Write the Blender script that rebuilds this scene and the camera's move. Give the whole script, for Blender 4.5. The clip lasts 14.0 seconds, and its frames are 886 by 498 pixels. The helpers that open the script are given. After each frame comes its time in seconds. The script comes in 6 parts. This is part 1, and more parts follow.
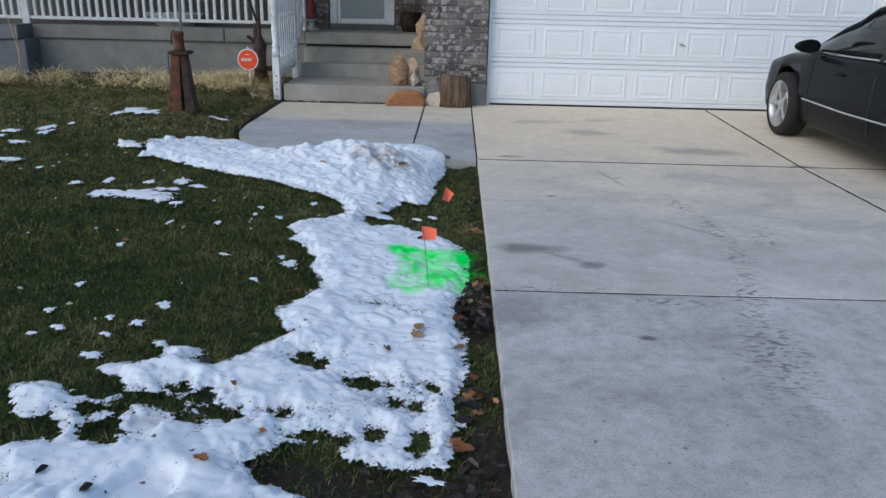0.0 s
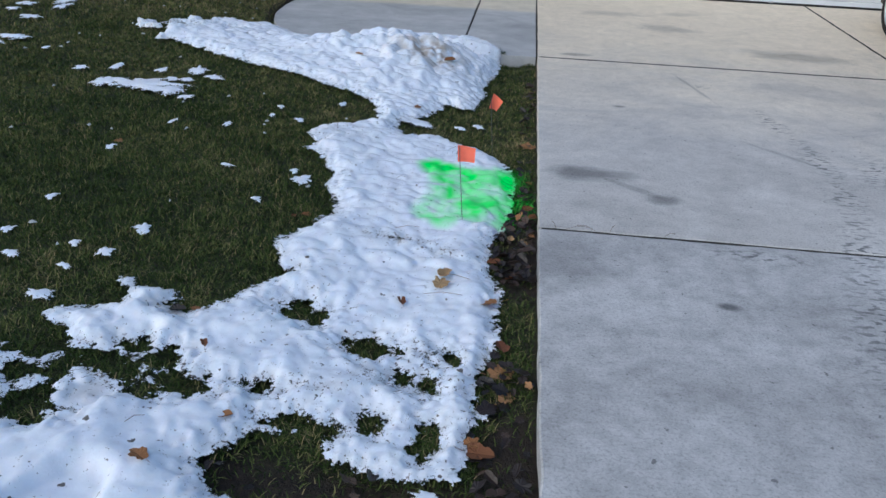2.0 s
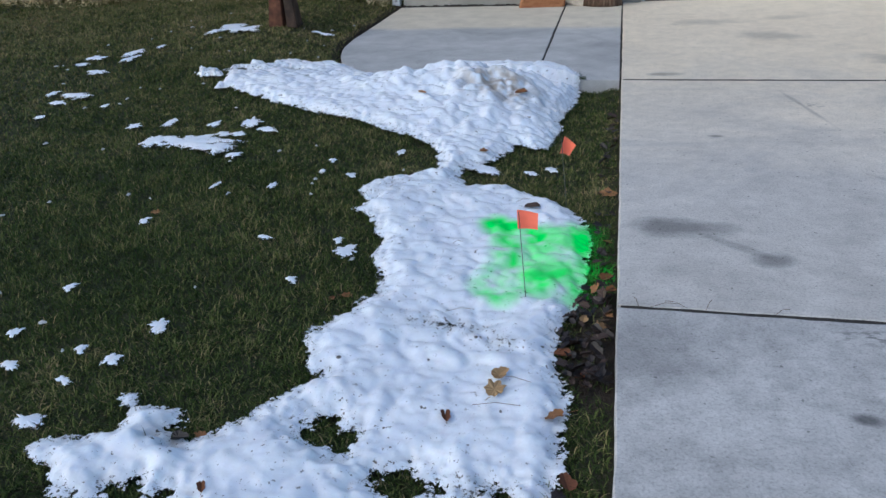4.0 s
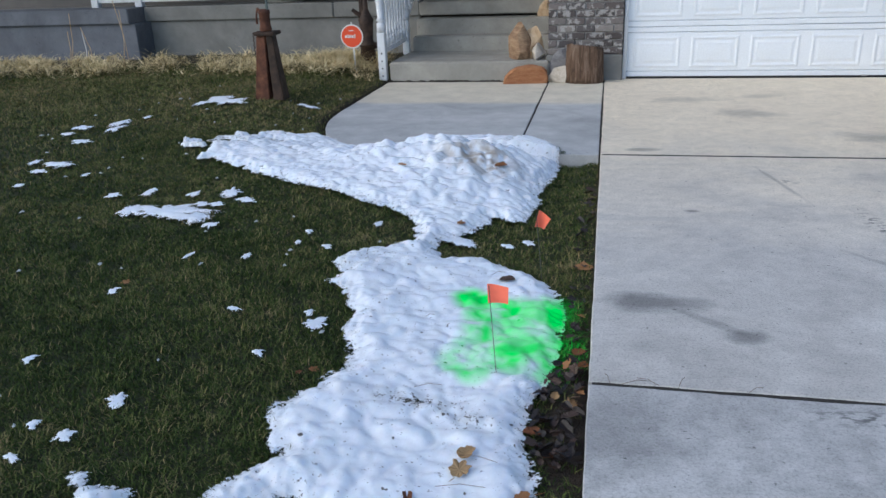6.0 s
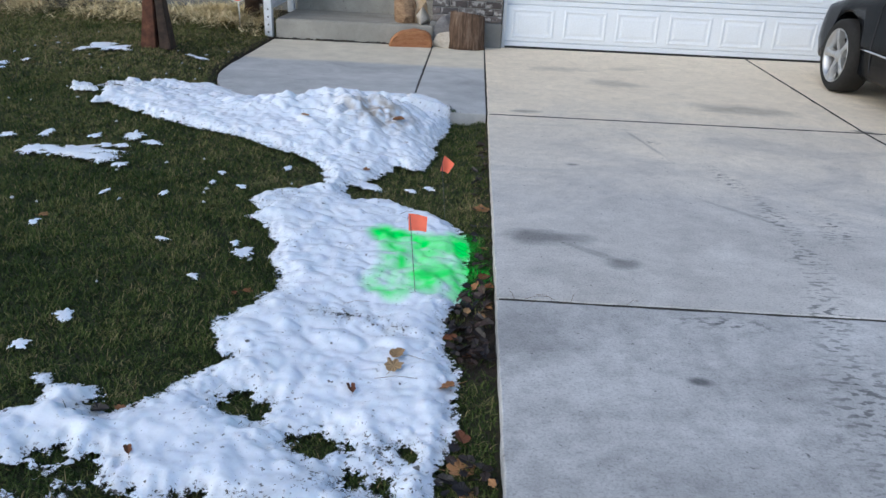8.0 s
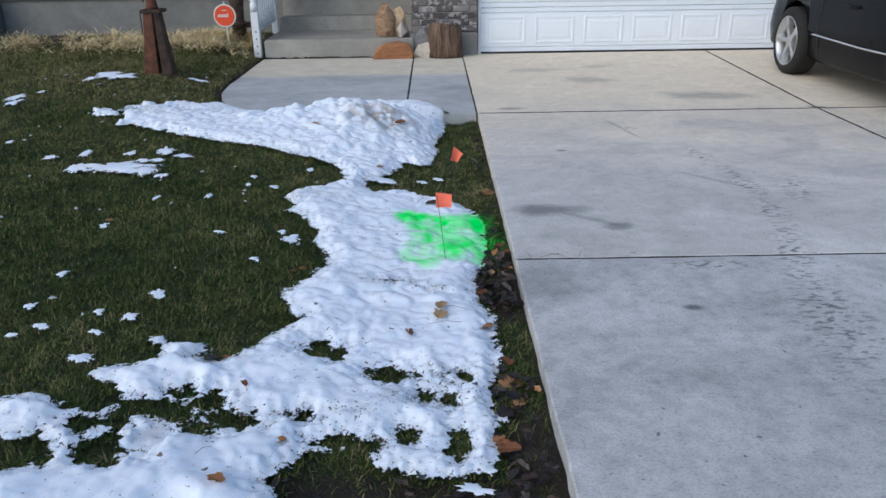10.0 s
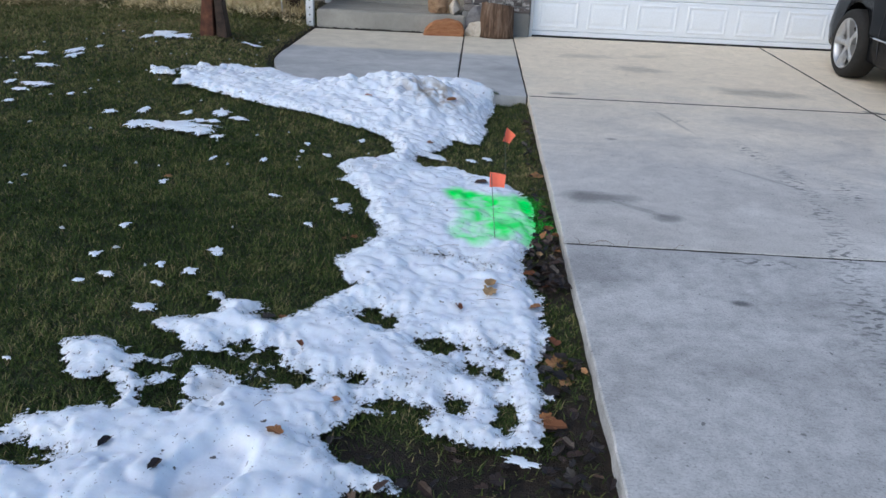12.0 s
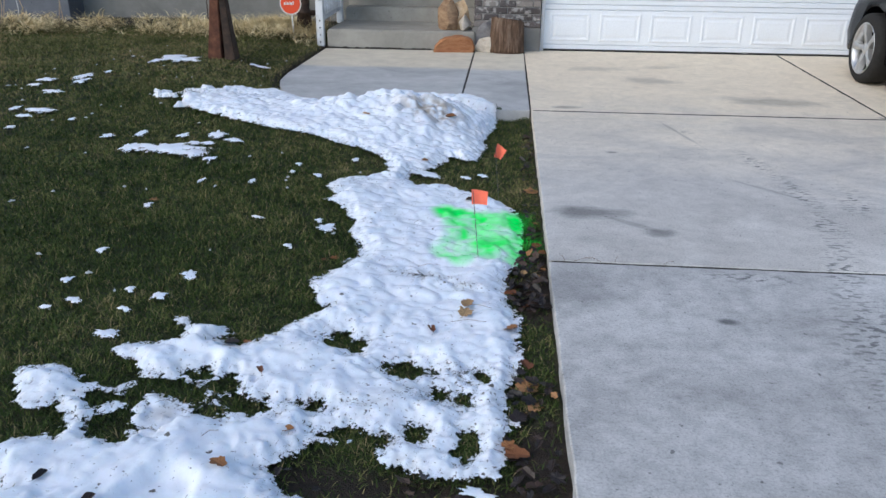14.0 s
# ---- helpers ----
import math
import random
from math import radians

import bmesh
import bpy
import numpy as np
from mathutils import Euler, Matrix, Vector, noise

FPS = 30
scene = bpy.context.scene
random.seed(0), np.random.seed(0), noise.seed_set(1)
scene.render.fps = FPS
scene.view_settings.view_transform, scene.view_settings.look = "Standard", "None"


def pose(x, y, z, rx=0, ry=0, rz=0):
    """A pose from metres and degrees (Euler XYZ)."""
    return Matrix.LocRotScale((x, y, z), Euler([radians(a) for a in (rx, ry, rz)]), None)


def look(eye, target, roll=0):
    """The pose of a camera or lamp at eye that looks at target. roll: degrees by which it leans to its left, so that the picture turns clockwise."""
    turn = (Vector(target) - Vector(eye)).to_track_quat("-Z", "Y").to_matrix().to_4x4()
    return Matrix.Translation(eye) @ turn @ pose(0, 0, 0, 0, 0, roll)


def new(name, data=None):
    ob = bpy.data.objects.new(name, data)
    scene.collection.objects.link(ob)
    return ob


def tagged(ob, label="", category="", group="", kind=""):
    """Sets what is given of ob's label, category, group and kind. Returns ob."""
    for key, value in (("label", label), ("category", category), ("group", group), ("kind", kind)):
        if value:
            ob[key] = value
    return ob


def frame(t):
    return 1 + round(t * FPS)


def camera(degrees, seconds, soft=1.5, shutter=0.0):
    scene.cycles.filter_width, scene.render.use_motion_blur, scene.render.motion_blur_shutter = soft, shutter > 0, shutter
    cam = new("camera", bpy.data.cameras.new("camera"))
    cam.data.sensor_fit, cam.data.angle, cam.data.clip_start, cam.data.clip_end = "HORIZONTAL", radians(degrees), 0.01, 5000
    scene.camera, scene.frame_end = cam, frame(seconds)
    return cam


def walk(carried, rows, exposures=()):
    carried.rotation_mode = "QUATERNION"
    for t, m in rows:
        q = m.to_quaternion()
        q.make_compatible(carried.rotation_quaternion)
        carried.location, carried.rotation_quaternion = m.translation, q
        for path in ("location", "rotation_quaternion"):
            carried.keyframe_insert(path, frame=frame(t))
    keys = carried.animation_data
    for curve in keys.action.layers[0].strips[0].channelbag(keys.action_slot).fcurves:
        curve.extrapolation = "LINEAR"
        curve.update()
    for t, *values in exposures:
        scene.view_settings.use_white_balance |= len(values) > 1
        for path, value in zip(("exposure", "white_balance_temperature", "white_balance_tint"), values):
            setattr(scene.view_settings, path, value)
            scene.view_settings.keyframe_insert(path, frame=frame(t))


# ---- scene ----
cam = camera(59.9, 14.0)
PATH = [
    (0, (-0.201, -3.604, 1.429), (-0.224, -1.709, 0.788), 1.3),
    (0.5, (-0.225, -3.463, 1.401), (-0.248, -1.615, 0.637), -0.5),
    (1, (-0.195, -3.271, 1.411), (-0.272, -1.435, 0.623), -0.2),
    (1.5, (-0.129, -3.088, 1.371), (-0.257, -1.25, 0.593), 3.0),
    (2, (-0.131, -2.912, 1.352), (-0.286, -1.136, 0.443), 2.7),
    (2.5, (-0.199, -2.705, 1.361), (-0.241, -0.928, 0.445), 4.3),
    (3, (-0.194, -2.604, 1.366), (-0.407, -0.844, 0.441), -0.4),
    (3.2, (-0.155, -2.54, 1.38), (-0.457, -0.764, 0.511), -0.6),
    (5.3, (0.009, -2.279, 1.359), (-0.441, -0.562, 0.437), -4.1),
    (5.5, (0.018, -2.296, 1.366), (-0.424, -0.549, 0.498), -3.9),
    (6, (0.028, -2.307, 1.369), (-0.371, -0.483, 0.653), -2.2),
    (6.5, (0.004, -2.348, 1.377), (-0.385, -0.584, 0.519), -3.0),
    (7, (0.023, -2.41, 1.377), (-0.248, -0.586, 0.603), -2.0),
    (7.5, (-0.042, -2.495, 1.37), (-0.176, -0.663, 0.581), 2.2),
    (7.7, (-0.09, -2.574, 1.355), (-0.168, -0.74, 0.56), 3.1),
    (9.8, (-0.29, -3.261, 1.399), (-0.248, -1.378, 0.725), 0.6),
    (10, (-0.353, -3.266, 1.391), (-0.338, -1.414, 0.634), -0.8),
    (10.5, (-0.467, -3.312, 1.434), (-0.486, -1.442, 0.724), -1.0),
    (11, (-0.523, -3.355, 1.409), (-0.575, -1.489, 0.692), 2.9),
    (11.5, (-0.515, -3.333, 1.397), (-0.542, -1.506, 0.583), 3.5),
    (12, (-0.461, -3.322, 1.398), (-0.514, -1.492, 0.592), 2.6),
    (12.5, (-0.365, -3.269, 1.387), (-0.442, -1.429, 0.606), 1.6),
    (13, (-0.281, -3.224, 1.387), (-0.343, -1.361, 0.661), 2.4),
    (13.5, (-0.252, -3.217, 1.382), (-0.381, -1.368, 0.629), 1.3),
    (14, (-0.227, -3.222, 1.385), (-0.368, -1.381, 0.615), 0.6),
]
EXPO = [(0.0, 0.21, 6000, 5), (0.5, 0.06, 6000, 5), (1.0, 0.22, 5950, 5), (3.0, 0.31, 5900, 5), (7.5, 0.44, 5950, 5), (11.0, 0.36, 5950, 6), (12.5, 0.38, 5950, 6), (14.0, 0.54, 6100, 6)]
walk(cam, [(t, look(eye, target, roll)) for t, eye, target, roll in PATH], EXPO)


# ---- light ----
SUN_DIR = Vector((-0.62, -0.48, 0.62)).normalized()
world = bpy.data.worlds.new("sky")
scene.world = world
world.use_nodes = True
wn = world.node_tree
sky = wn.nodes.new("ShaderNodeTexSky")
sky.sky_type = "NISHITA"
sky.sun_disc = False
sky.sun_elevation = math.asin(SUN_DIR.z)
sky.sun_rotation = math.atan2(SUN_DIR.x, SUN_DIR.y)
sky.air_density, sky.dust_density, sky.ozone_density = 1.0, 2.0, 1.0
wn.links.new(sky.outputs[0], wn.nodes["Background"].inputs[0])
wn.nodes["Background"].inputs[1].default_value = 0.15
sun = new("sun", bpy.data.lights.new("sun", "SUN"))
sun.data.energy, sun.data.angle, sun.data.color = 0.42, radians(60), (1.0, 0.95, 0.88)
sun.matrix_world = look(SUN_DIR * 40, (0, 0, 0))


# ---- materials ----
class Nodes:
    """A small wrapper to write node materials in few lines."""

    def __init__(self, name, rough=0.8, metal=0.0, spec=0.3):
        self.m = bpy.data.materials.new(name)
        self.m.use_nodes = True
        self.t = self.m.node_tree
        self.b = self.t.nodes["Principled BSDF"]
        self.b.inputs["Roughness"].default_value = rough
        self.b.inputs["Metallic"].default_value = metal
        self.b.inputs["Specular IOR Level"].default_value = spec
        self.coord = self.t.nodes.new("ShaderNodeTexCoord").outputs["Object"]

    def node(self, kind, **ins):
        n = self.t.nodes.new(kind)
        for k, v in ins.items():
            self.put(n.inputs[k.replace("_", " ")], v)
        return n

    def put(self, socket, v):
        if isinstance(v, bpy.types.NodeSocket):
            self.t.links.new(v, socket)
        else:
            socket.default_value = v

    def scaled(self, sx, sy, sz, rz=0.0):
        n = self.t.nodes.new("ShaderNodeMapping")
        self.t.links.new(self.coord, n.inputs[0])
        n.inputs["Scale"].default_value = (sx, sy, sz)
        n.inputs["Rotation"].default_value = (0, 0, rz)
        return n.outputs[0]

    def noise(self, scale, detail=4.0, rough=0.55, vec=None, dist=0.0):
        n = self.node("ShaderNodeTexNoise", Scale=scale, Detail=detail, Roughness=rough, Distortion=dist)
        self.t.links.new(vec or self.coord, n.inputs["Vector"])
        return n.outputs[0]

    def voronoi(self, scale, vec=None):
        n = self.node("ShaderNodeTexVoronoi", Scale=scale)
        self.t.links.new(vec or self.coord, n.inputs["Vector"])
        return n.outputs[0]

    def ramp(self, fac, *stops):
        n = self.t.nodes.new("ShaderNodeValToRGB")
        self.t.links.new(fac, n.inputs[0])
        e = n.color_ramp.elements
        while len(e) < len(stops):
            e.new(0.5)
        for el, (p, c) in zip(e, stops):
            el.position = p
            el.color = (*c, 1) if isinstance(c, tuple) else (c, c, c, 1)
        return n.outputs[0]

    def mix(self, fac, a, b, kind="MIX"):
        n = self.t.nodes.new("ShaderNodeMix")
        n.data_type, n.blend_type = "RGBA", kind
        self.put(n.inputs[0], fac)
        for s, v in ((n.inputs[6], a), (n.inputs[7], b)):
            self.put(s, (*v, 1) if isinstance(v, tuple) else v)
        return n.outputs[2]

    def math(self, op, a, b=0.0, c=0.0):
        n = self.t.nodes.new("ShaderNodeMath")
        n.operation = op
        for s, v in zip(n.inputs, (a, b, c)):
            self.put(s, v)
        return n.outputs[0]

    def attr(self, name):
        n = self.t.nodes.new("ShaderNodeAttribute")
        n.attribute_name = name
        return n.outputs["Fac"]

    def xyz(self):
        n = self.t.nodes.new("ShaderNodeSeparateXYZ")
        self.t.links.new(self.coord, n.inputs[0])
        return n.outputs

    def random(self):
        return self.t.nodes.new("ShaderNodeObjectInfo").outputs["Random"]

    def spot(self, x, y, rx, ry, turn=0.0, soft=0.6):
        """1 inside a soft ellipse of the ground plan, 0 outside."""
        px, py, _ = self.xyz()
        dx, dy = self.math("SUBTRACT", px, x), self.math("SUBTRACT", py, y)
        c, s = math.cos(turn), math.sin(turn)
        u = self.math("DIVIDE", self.math("ADD", self.math("MULTIPLY", dx, c), self.math("MULTIPLY", dy, s)), rx)
        v = self.math("DIVIDE", self.math("SUBTRACT", self.math("MULTIPLY", dy, c), self.math("MULTIPLY", dx, s)), ry)
        d = self.math("SQRT", self.math("ADD", self.math("MULTIPLY", u, u), self.math("MULTIPLY", v, v)))
        d = self.math("ADD", d, self.math("MULTIPLY", self.math("SUBTRACT", self.noise(5.0, 4), 0.5), 1.1))
        return self.ramp(d, (1 - soft, 1.0), (1.0, 0.0))

    def colour(self, c):
        self.put(self.b.inputs["Base Color"], (*c, 1) if isinstance(c, tuple) else c)
        return self

    def rough(self, r):
        self.put(self.b.inputs["Roughness"], r)
        return self

    def bump(self, height, strength=0.4, dist=0.01):
        n = self.node("ShaderNodeBump", Strength=strength, Distance=dist, Height=height)
        self.t.links.new(n.outputs[0], self.b.inputs["Normal"])
        return self


def concrete(name, base, warm, warm_from=None, streak=True, stains_and_shade=(), blend=2.0):
    n = Nodes(name, 0.85, 0, 0.25)
    big = n.noise(1.1, 6, 0.66, n.scaled(1.0, 1.25, 1.0), 0.8)
    mid = n.noise(4.5, 6, 0.65)
    grit = n.noise(140, 3, 0.6)
    dark = tuple(c * 0.78 for c in base)
    light = tuple(min(1, c * 1.12) for c in base)
    col = n.mix(n.ramp(big, (0.32, 0.0), (0.68, 1.0)), dark, light)
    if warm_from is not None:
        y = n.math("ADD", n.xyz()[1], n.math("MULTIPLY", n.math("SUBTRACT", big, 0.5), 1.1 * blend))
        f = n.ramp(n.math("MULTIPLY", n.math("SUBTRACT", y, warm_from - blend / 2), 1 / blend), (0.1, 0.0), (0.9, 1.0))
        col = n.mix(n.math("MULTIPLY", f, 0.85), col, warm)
    col = n.mix(0.30 if warm_from == 2.5 else 0.5, col, n.ramp(mid, (0.3, 0.66), (0.72, 1.16)), "MULTIPLY")
    if streak:
        s = n.noise(3.0, 5, 0.65, n.scaled(1.0, 2.2, 1.0))
        col = n.mix(0.07, col, n.ramp(s, (0.32, 0.74), (0.68, 1.14)), "MULTIPLY")
        s2 = n.noise(9.0, 4, 0.6, n.scaled(1.0, 8.0, 1.0))
        col = n.mix(0.04, col, n.ramp(s2, (0.3, 0.7), (0.7, 1.15)), "MULTIPLY")
    for x, y, rx, ry, turn, k in stains_and_shade:
        col = n.mix(n.math("MULTIPLY", n.spot(x, y, rx, ry, turn), k), col, (0.085, 0.085, 0.088))
    if streak:
        for x, y, rx, ry, turn in TREADS:
            dash = n.ramp(n.noise(1.0, 2, 0.5, n.scaled(20, 46, 1, -0.35)), (0.53, 0.0), (0.60, 1.0))
            col = n.mix(n.math("MULTIPLY", n.math("MULTIPLY", n.spot(x, y, rx, ry, turn, 0.8), dash), 0.75), col, (0.10, 0.10, 0.10))
        blot = n.ramp(n.noise(13, 5, 0.7), (0.34, 0.62), (0.58, 1.08))
        col = n.mix(0.28 if warm_from else 0.5, col, blot, "MULTIPLY")
        broom = n.ramp(n.noise(26, 5, 0.7, n.scaled(1.0, 4.5, 1.0)), (0.34, 0.66), (0.58, 1.08))
        col = n.mix(0.06, col, broom, "MULTIPLY")
        specks = n.ramp(n.noise(95, 4, 0.7), (0.36, 0.55), (0.50, 1.05))
        col = n.mix(0.5, col, specks, "MULTIPLY")
    pits = n.ramp(n.noise(38, 2, 0.5), (0.26, 0.25), (0.31, 1.0))
    col = n.mix(0.7, col, pits, "MULTIPLY")
    col = n.mix(0.3, col, n.ramp(grit, (0.3, 0.6), (0.7, 1.25)), "MULTIPLY")
    n.colour(col)
    n.bump(n.math("ADD", n.math("MULTIPLY", grit, 0.4), n.math("MULTIPLY", n.noise(34, 4, 0.6, n.scaled(1, 2.5, 1)), 0.6)), 0.3, 0.005)
    return n.m


# faint tyre-tread prints on the driveway: x, y, half width, half length, turn
TREADS = ((1.42, 1.75, 0.08, 0.40, 0.12), (1.49, 1.15, 0.11, 0.42, 0.0), (1.44, 0.60, 0.11, 0.35, -0.1), (1.32, 0.05, 0.13, 0.40, -0.25), (1.16, -0.65, 0.20, 0.70, -0.2),
          (0.85, -0.10, 0.28, 0.07, -0.1), (1.10, 2.55, 0.14, 0.06, -0.5), (1.75, 1.0, 0.14, 0.35, -0.3))
M = {}
# stains, old cracks and painted car shade on the driveway: x, y, half lengths, turn, strength
MARKS = (
    (0.25, 0.67, 0.24, 0.12, 0.0, 0.66), (0.58, 0.41, 0.11, 0.07, 0.2, 0.55), (0.46, 0.52, 0.26, 0.035, -0.65, 0.32),
    (0.67, -0.525, 0.05, 0.035, 0.0, 0.8), (0.10, -0.25, 0.30, 0.30, 0.0, 0.35), (0.30, 3.3, 0.16, 0.06, 0.0, 0.5),
    (1.22, 4.65, 0.34, 0.22, -0.3, 0.34), (2.16, 3.75, 0.50, 0.24, -0.1, 0.42), (0.75, 5.3, 0.42, 0.18, 0.1, 0.26), (1.5, 5.5, 0.30, 0.12, 0.4, 0.2),
    (1.08, 2.50, 0.46, 0.022, -1.35, 0.36), (1.30, 1.20, 0.32, 0.025, -0.82, 0.30), (0.52, 1.9, 0.05, 0.03, 0, 0.6),
    # the last, large spot paints the parked car's soft shadow onto the concrete
    (2.9, 3.16, 0.14, 0.06, -0.6, 0.8), (3.6, 3.4, 0.5, 1.4, 0.0, 0.25))
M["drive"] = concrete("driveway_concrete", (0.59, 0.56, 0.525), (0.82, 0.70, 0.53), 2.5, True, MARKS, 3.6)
M["drive_near"] = concrete("older_driveway_concrete", (0.525, 0.51, 0.495), (0.80, 0.71, 0.56), None, True, MARKS)
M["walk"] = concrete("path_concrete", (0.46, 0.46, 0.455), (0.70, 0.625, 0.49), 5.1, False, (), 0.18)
M["step"] = concrete("step_concrete", (0.37, 0.35, 0.31), (0.4, 0.36, 0.3), None, False)
M["foundation"] = concrete("foundation_concrete", (0.255, 0.248, 0.232), (0.4, 0.36, 0.3), None, False)
# darker and bluer than the rest of the foundation
M["foundation_left"] = concrete("bluish_foundation", (0.165, 0.175, 0.20), (0.4, 0.36, 0.3), None, False)

n = Nodes("snow", 0.55, 0, 0.3)
dirt = n.ramp(n.noise(46, 3, 0.6), (0.30, 1.0), (0.36, 0.0))
patch = n.ramp(n.noise(3.2, 3, 0.5), (0.50, 0.0), (0.66, 1.0))
col = n.mix(n.ramp(n.noise(7, 4), (0.3, 0.0), (0.7, 1.0)), (0.695, 0.735, 0.81), (0.82, 0.845, 0.89))
col = n.mix(n.math("MULTIPLY", n.math("MULTIPLY", dirt, patch), 0.75), col, (0.10, 0.085, 0.06))
col = n.mix(n.math("MULTIPLY", n.attr("grime"), 0.8), col, (0.30, 0.235, 0.16))
thin = n.attr("thin")
col = n.mix(n.math("MULTIPLY", n.math("MULTIPLY", thin, n.ramp(n.noise(22, 5, 0.65), (0.40, 0.0), (0.62, 1.0))), 0.55), col, (0.34, 0.35, 0.34))
speck = n.ramp(n.math("ADD", n.noise(62, 4, 0.72), n.math("MULTIPLY", thin, 0.13)), (0.655, 0.0), (0.685, 1.0))
flake = n.ramp(n.noise(30, 2, 0.5), (0.715, 0.0), (0.735, 1.0))
col = n.mix(n.math("MULTIPLY", n.math("MAXIMUM", speck, flake), 0.9), col, n.mix(n.noise(90, 2), (0.028, 0.030, 0.018), (0.09, 0.06, 0.04)))
col = n.mix(0.35, col, n.ramp(n.noise(26, 6, 0.7), (0.30, 0.80), (0.60, 1.04)), "MULTIPLY")
col = n.mix(n.attr("paint"), col, (0.02, 0.95, 0.10))
n.colour(col)
n.b.inputs["Subsurface Weight"].default_value = 0.6
n.b.inputs["Subsurface Radius"].default_value = (0.022, 0.026, 0.03)
n.b.inputs["Subsurface Scale"].default_value = 1.0
n.bump(n.math("ADD", n.math("MULTIPLY", n.noise(150, 4, 0.7), 0.6), n.noise(40, 4, 0.65)), 0.22, 0.006)
grain = n.math("ADD", n.math("MULTIPLY", n.noise(30, 6, 0.75), 0.6), n.math("MULTIPLY", n.noise(95, 4, 0.7), 0.4))
n.put(n.b.inputs["Alpha"], n.math("GREATER_THAN", n.math("ADD", n.attr("rim"), n.math("MULTIPLY", n.math("SUBTRACT", grain, 0.5), 2.6)), 0.28))
M["snow"] = n.m

n = Nodes("soil", 0.9, 0, 0.25)
big, fine = n.noise(1.3, 5, 0.6), n.noise(26, 6, 0.7)
turf = n.mix(n.ramp(fine, (0.35, 0.0), (0.65, 1.0)), (0.024, 0.028, 0.012), (0.058, 0.058, 0.028))
mud = n.mix(n.ramp(fine, (0.35, 0.0), (0.65, 1.0)), (0.012, 0.009, 0.007), (0.050, 0.036, 0.026))
n.colour(n.mix(n.attr("mud"), turf, mud)).rough(n.ramp(fine, (0.3, 0.65), (0.7, 0.95)))
n.bump(n.math("ADD", fine, n.noise(90, 4, 0.7)), 0.8, 0.02)
M["soil"] = n.m

n = Nodes("grass", 0.7, 0, 0.08)
tone = n.attr("tone")
col = n.ramp(tone, (0.0, (0.014, 0.024, 0.007)), (0.40, (0.044, 0.070, 0.018)), (0.68, (0.120, 0.138, 0.040)), (1.0, (0.28, 0.215, 0.11)))
n.colour(n.mix(n.attr("paint"), col, (0.02, 0.62, 0.05)))
n.b.inputs["Subsurface Weight"].default_value = 0.0
M["grass"] = n.m

n = Nodes("straw", 0.75, 0, 0.2)
n.colour(n.ramp(n.attr("tone"), (0.0, (0.10, 0.085, 0.035)), (0.45, (0.46, 0.37, 0.18)), (1.0, (0.84, 0.71, 0.44))))
M["straw"] = n.m


def painted(name, c, rough=0.5, dirt_c=(0.3, 0.27, 0.22), dirt_amount=0.25, scale=6.0):
    n = Nodes(name, rough, 0, 0.4)
    f = n.ramp(n.noise(scale, 6, 0.65), (0.45, 0.0), (0.78, 1.0))
    col = n.mix(n.math("MULTIPLY", f, dirt_amount), c, dirt_c)
    col = n.mix(0.25, col, n.ramp(n.noise(60, 3), (0.3, 0.82), (0.7, 1.1)), "MULTIPLY")
    n.colour(col)
    n.bump(n.noise(60, 3), 0.04, 0.002)
    return n.m


M["door_white"] = painted("garage_door_paint", (0.82, 0.85, 0.89), 0.4, (0.55, 0.55, 0.55), 0.2, 2.0)
M["trim_white"] = painted("white_trim_paint", (0.76, 0.77, 0.78), 0.5)
M["rail_white"] = painted("weathered_white_paint", (0.74, 0.75, 0.77), 0.55, (0.33, 0.31, 0.29), 0.5, 11.0)
M["seal"] = painted("dark_rubber", (0.03, 0.03, 0.032), 0.7, (0.1, 0.09, 0.08), 0.4)
M["dark_panel"] = painted("dark_grey_sill", (0.10, 0.105, 0.10), 0.6)
# wall colour kept dark, with the porch's shade put into it
M["porch_wall"] = painted("siding_darkened_for_shade", (0.14, 0.13, 0.125), 0.8)
M["soffit"] = painted("soffit_paint", (0.35, 0.34, 0.33), 0.7)
M["tub"] = painted("white_plastic", (0.82, 0.82, 0.80), 0.4)
M["red"] = painted("red_plastic", (0.45, 0.05, 0.05), 0.45)
M["dark_red"] = painted("dull_dark_red_plastic", (0.16, 0.025, 0.028), 0.6)
M["orange_flag"] = painted("fluorescent_orange_vinyl", (1.0, 0.20, 0.115), 0.5, (0.8, 0.2, 0.12), 0.1)
M["sign_orange"] = painted("orange_red_print", (0.75, 0.085, 0.03), 0.4, (0.6, 0.1, 0.05), 0.2)
M["sign_white"] = painted("white_print", (0.75, 0.74, 0.72), 0.4)
M["galv"] = painted("galvanised_steel", (0.36, 0.36, 0.36), 0.45)
M["wire"] = painted("dark_wire", (0.06, 0.06, 0.06), 0.5)
# dark dirt of the joints, also used as painted shade under the porch slab
M["dirt_and_shade"] = painted("joint_dirt_and_gap_shade", (0.028, 0.024, 0.020), 0.95, (0.07, 0.06, 0.045), 0.5, 20.0)
M["fleck"] = painted("icy_fleck", (0.40, 0.42, 0.43), 0.6, (0.35, 0.31, 0.24), 0.6, 1.5)
M["rod_paint"] = painted("faded_green_iron", (0.12, 0.15, 0.14), 0.6, (0.1, 0.06, 0.04), 0.6)
M["mortar"] = painted("mortar", (0.30, 0.285, 0.275), 0.9)

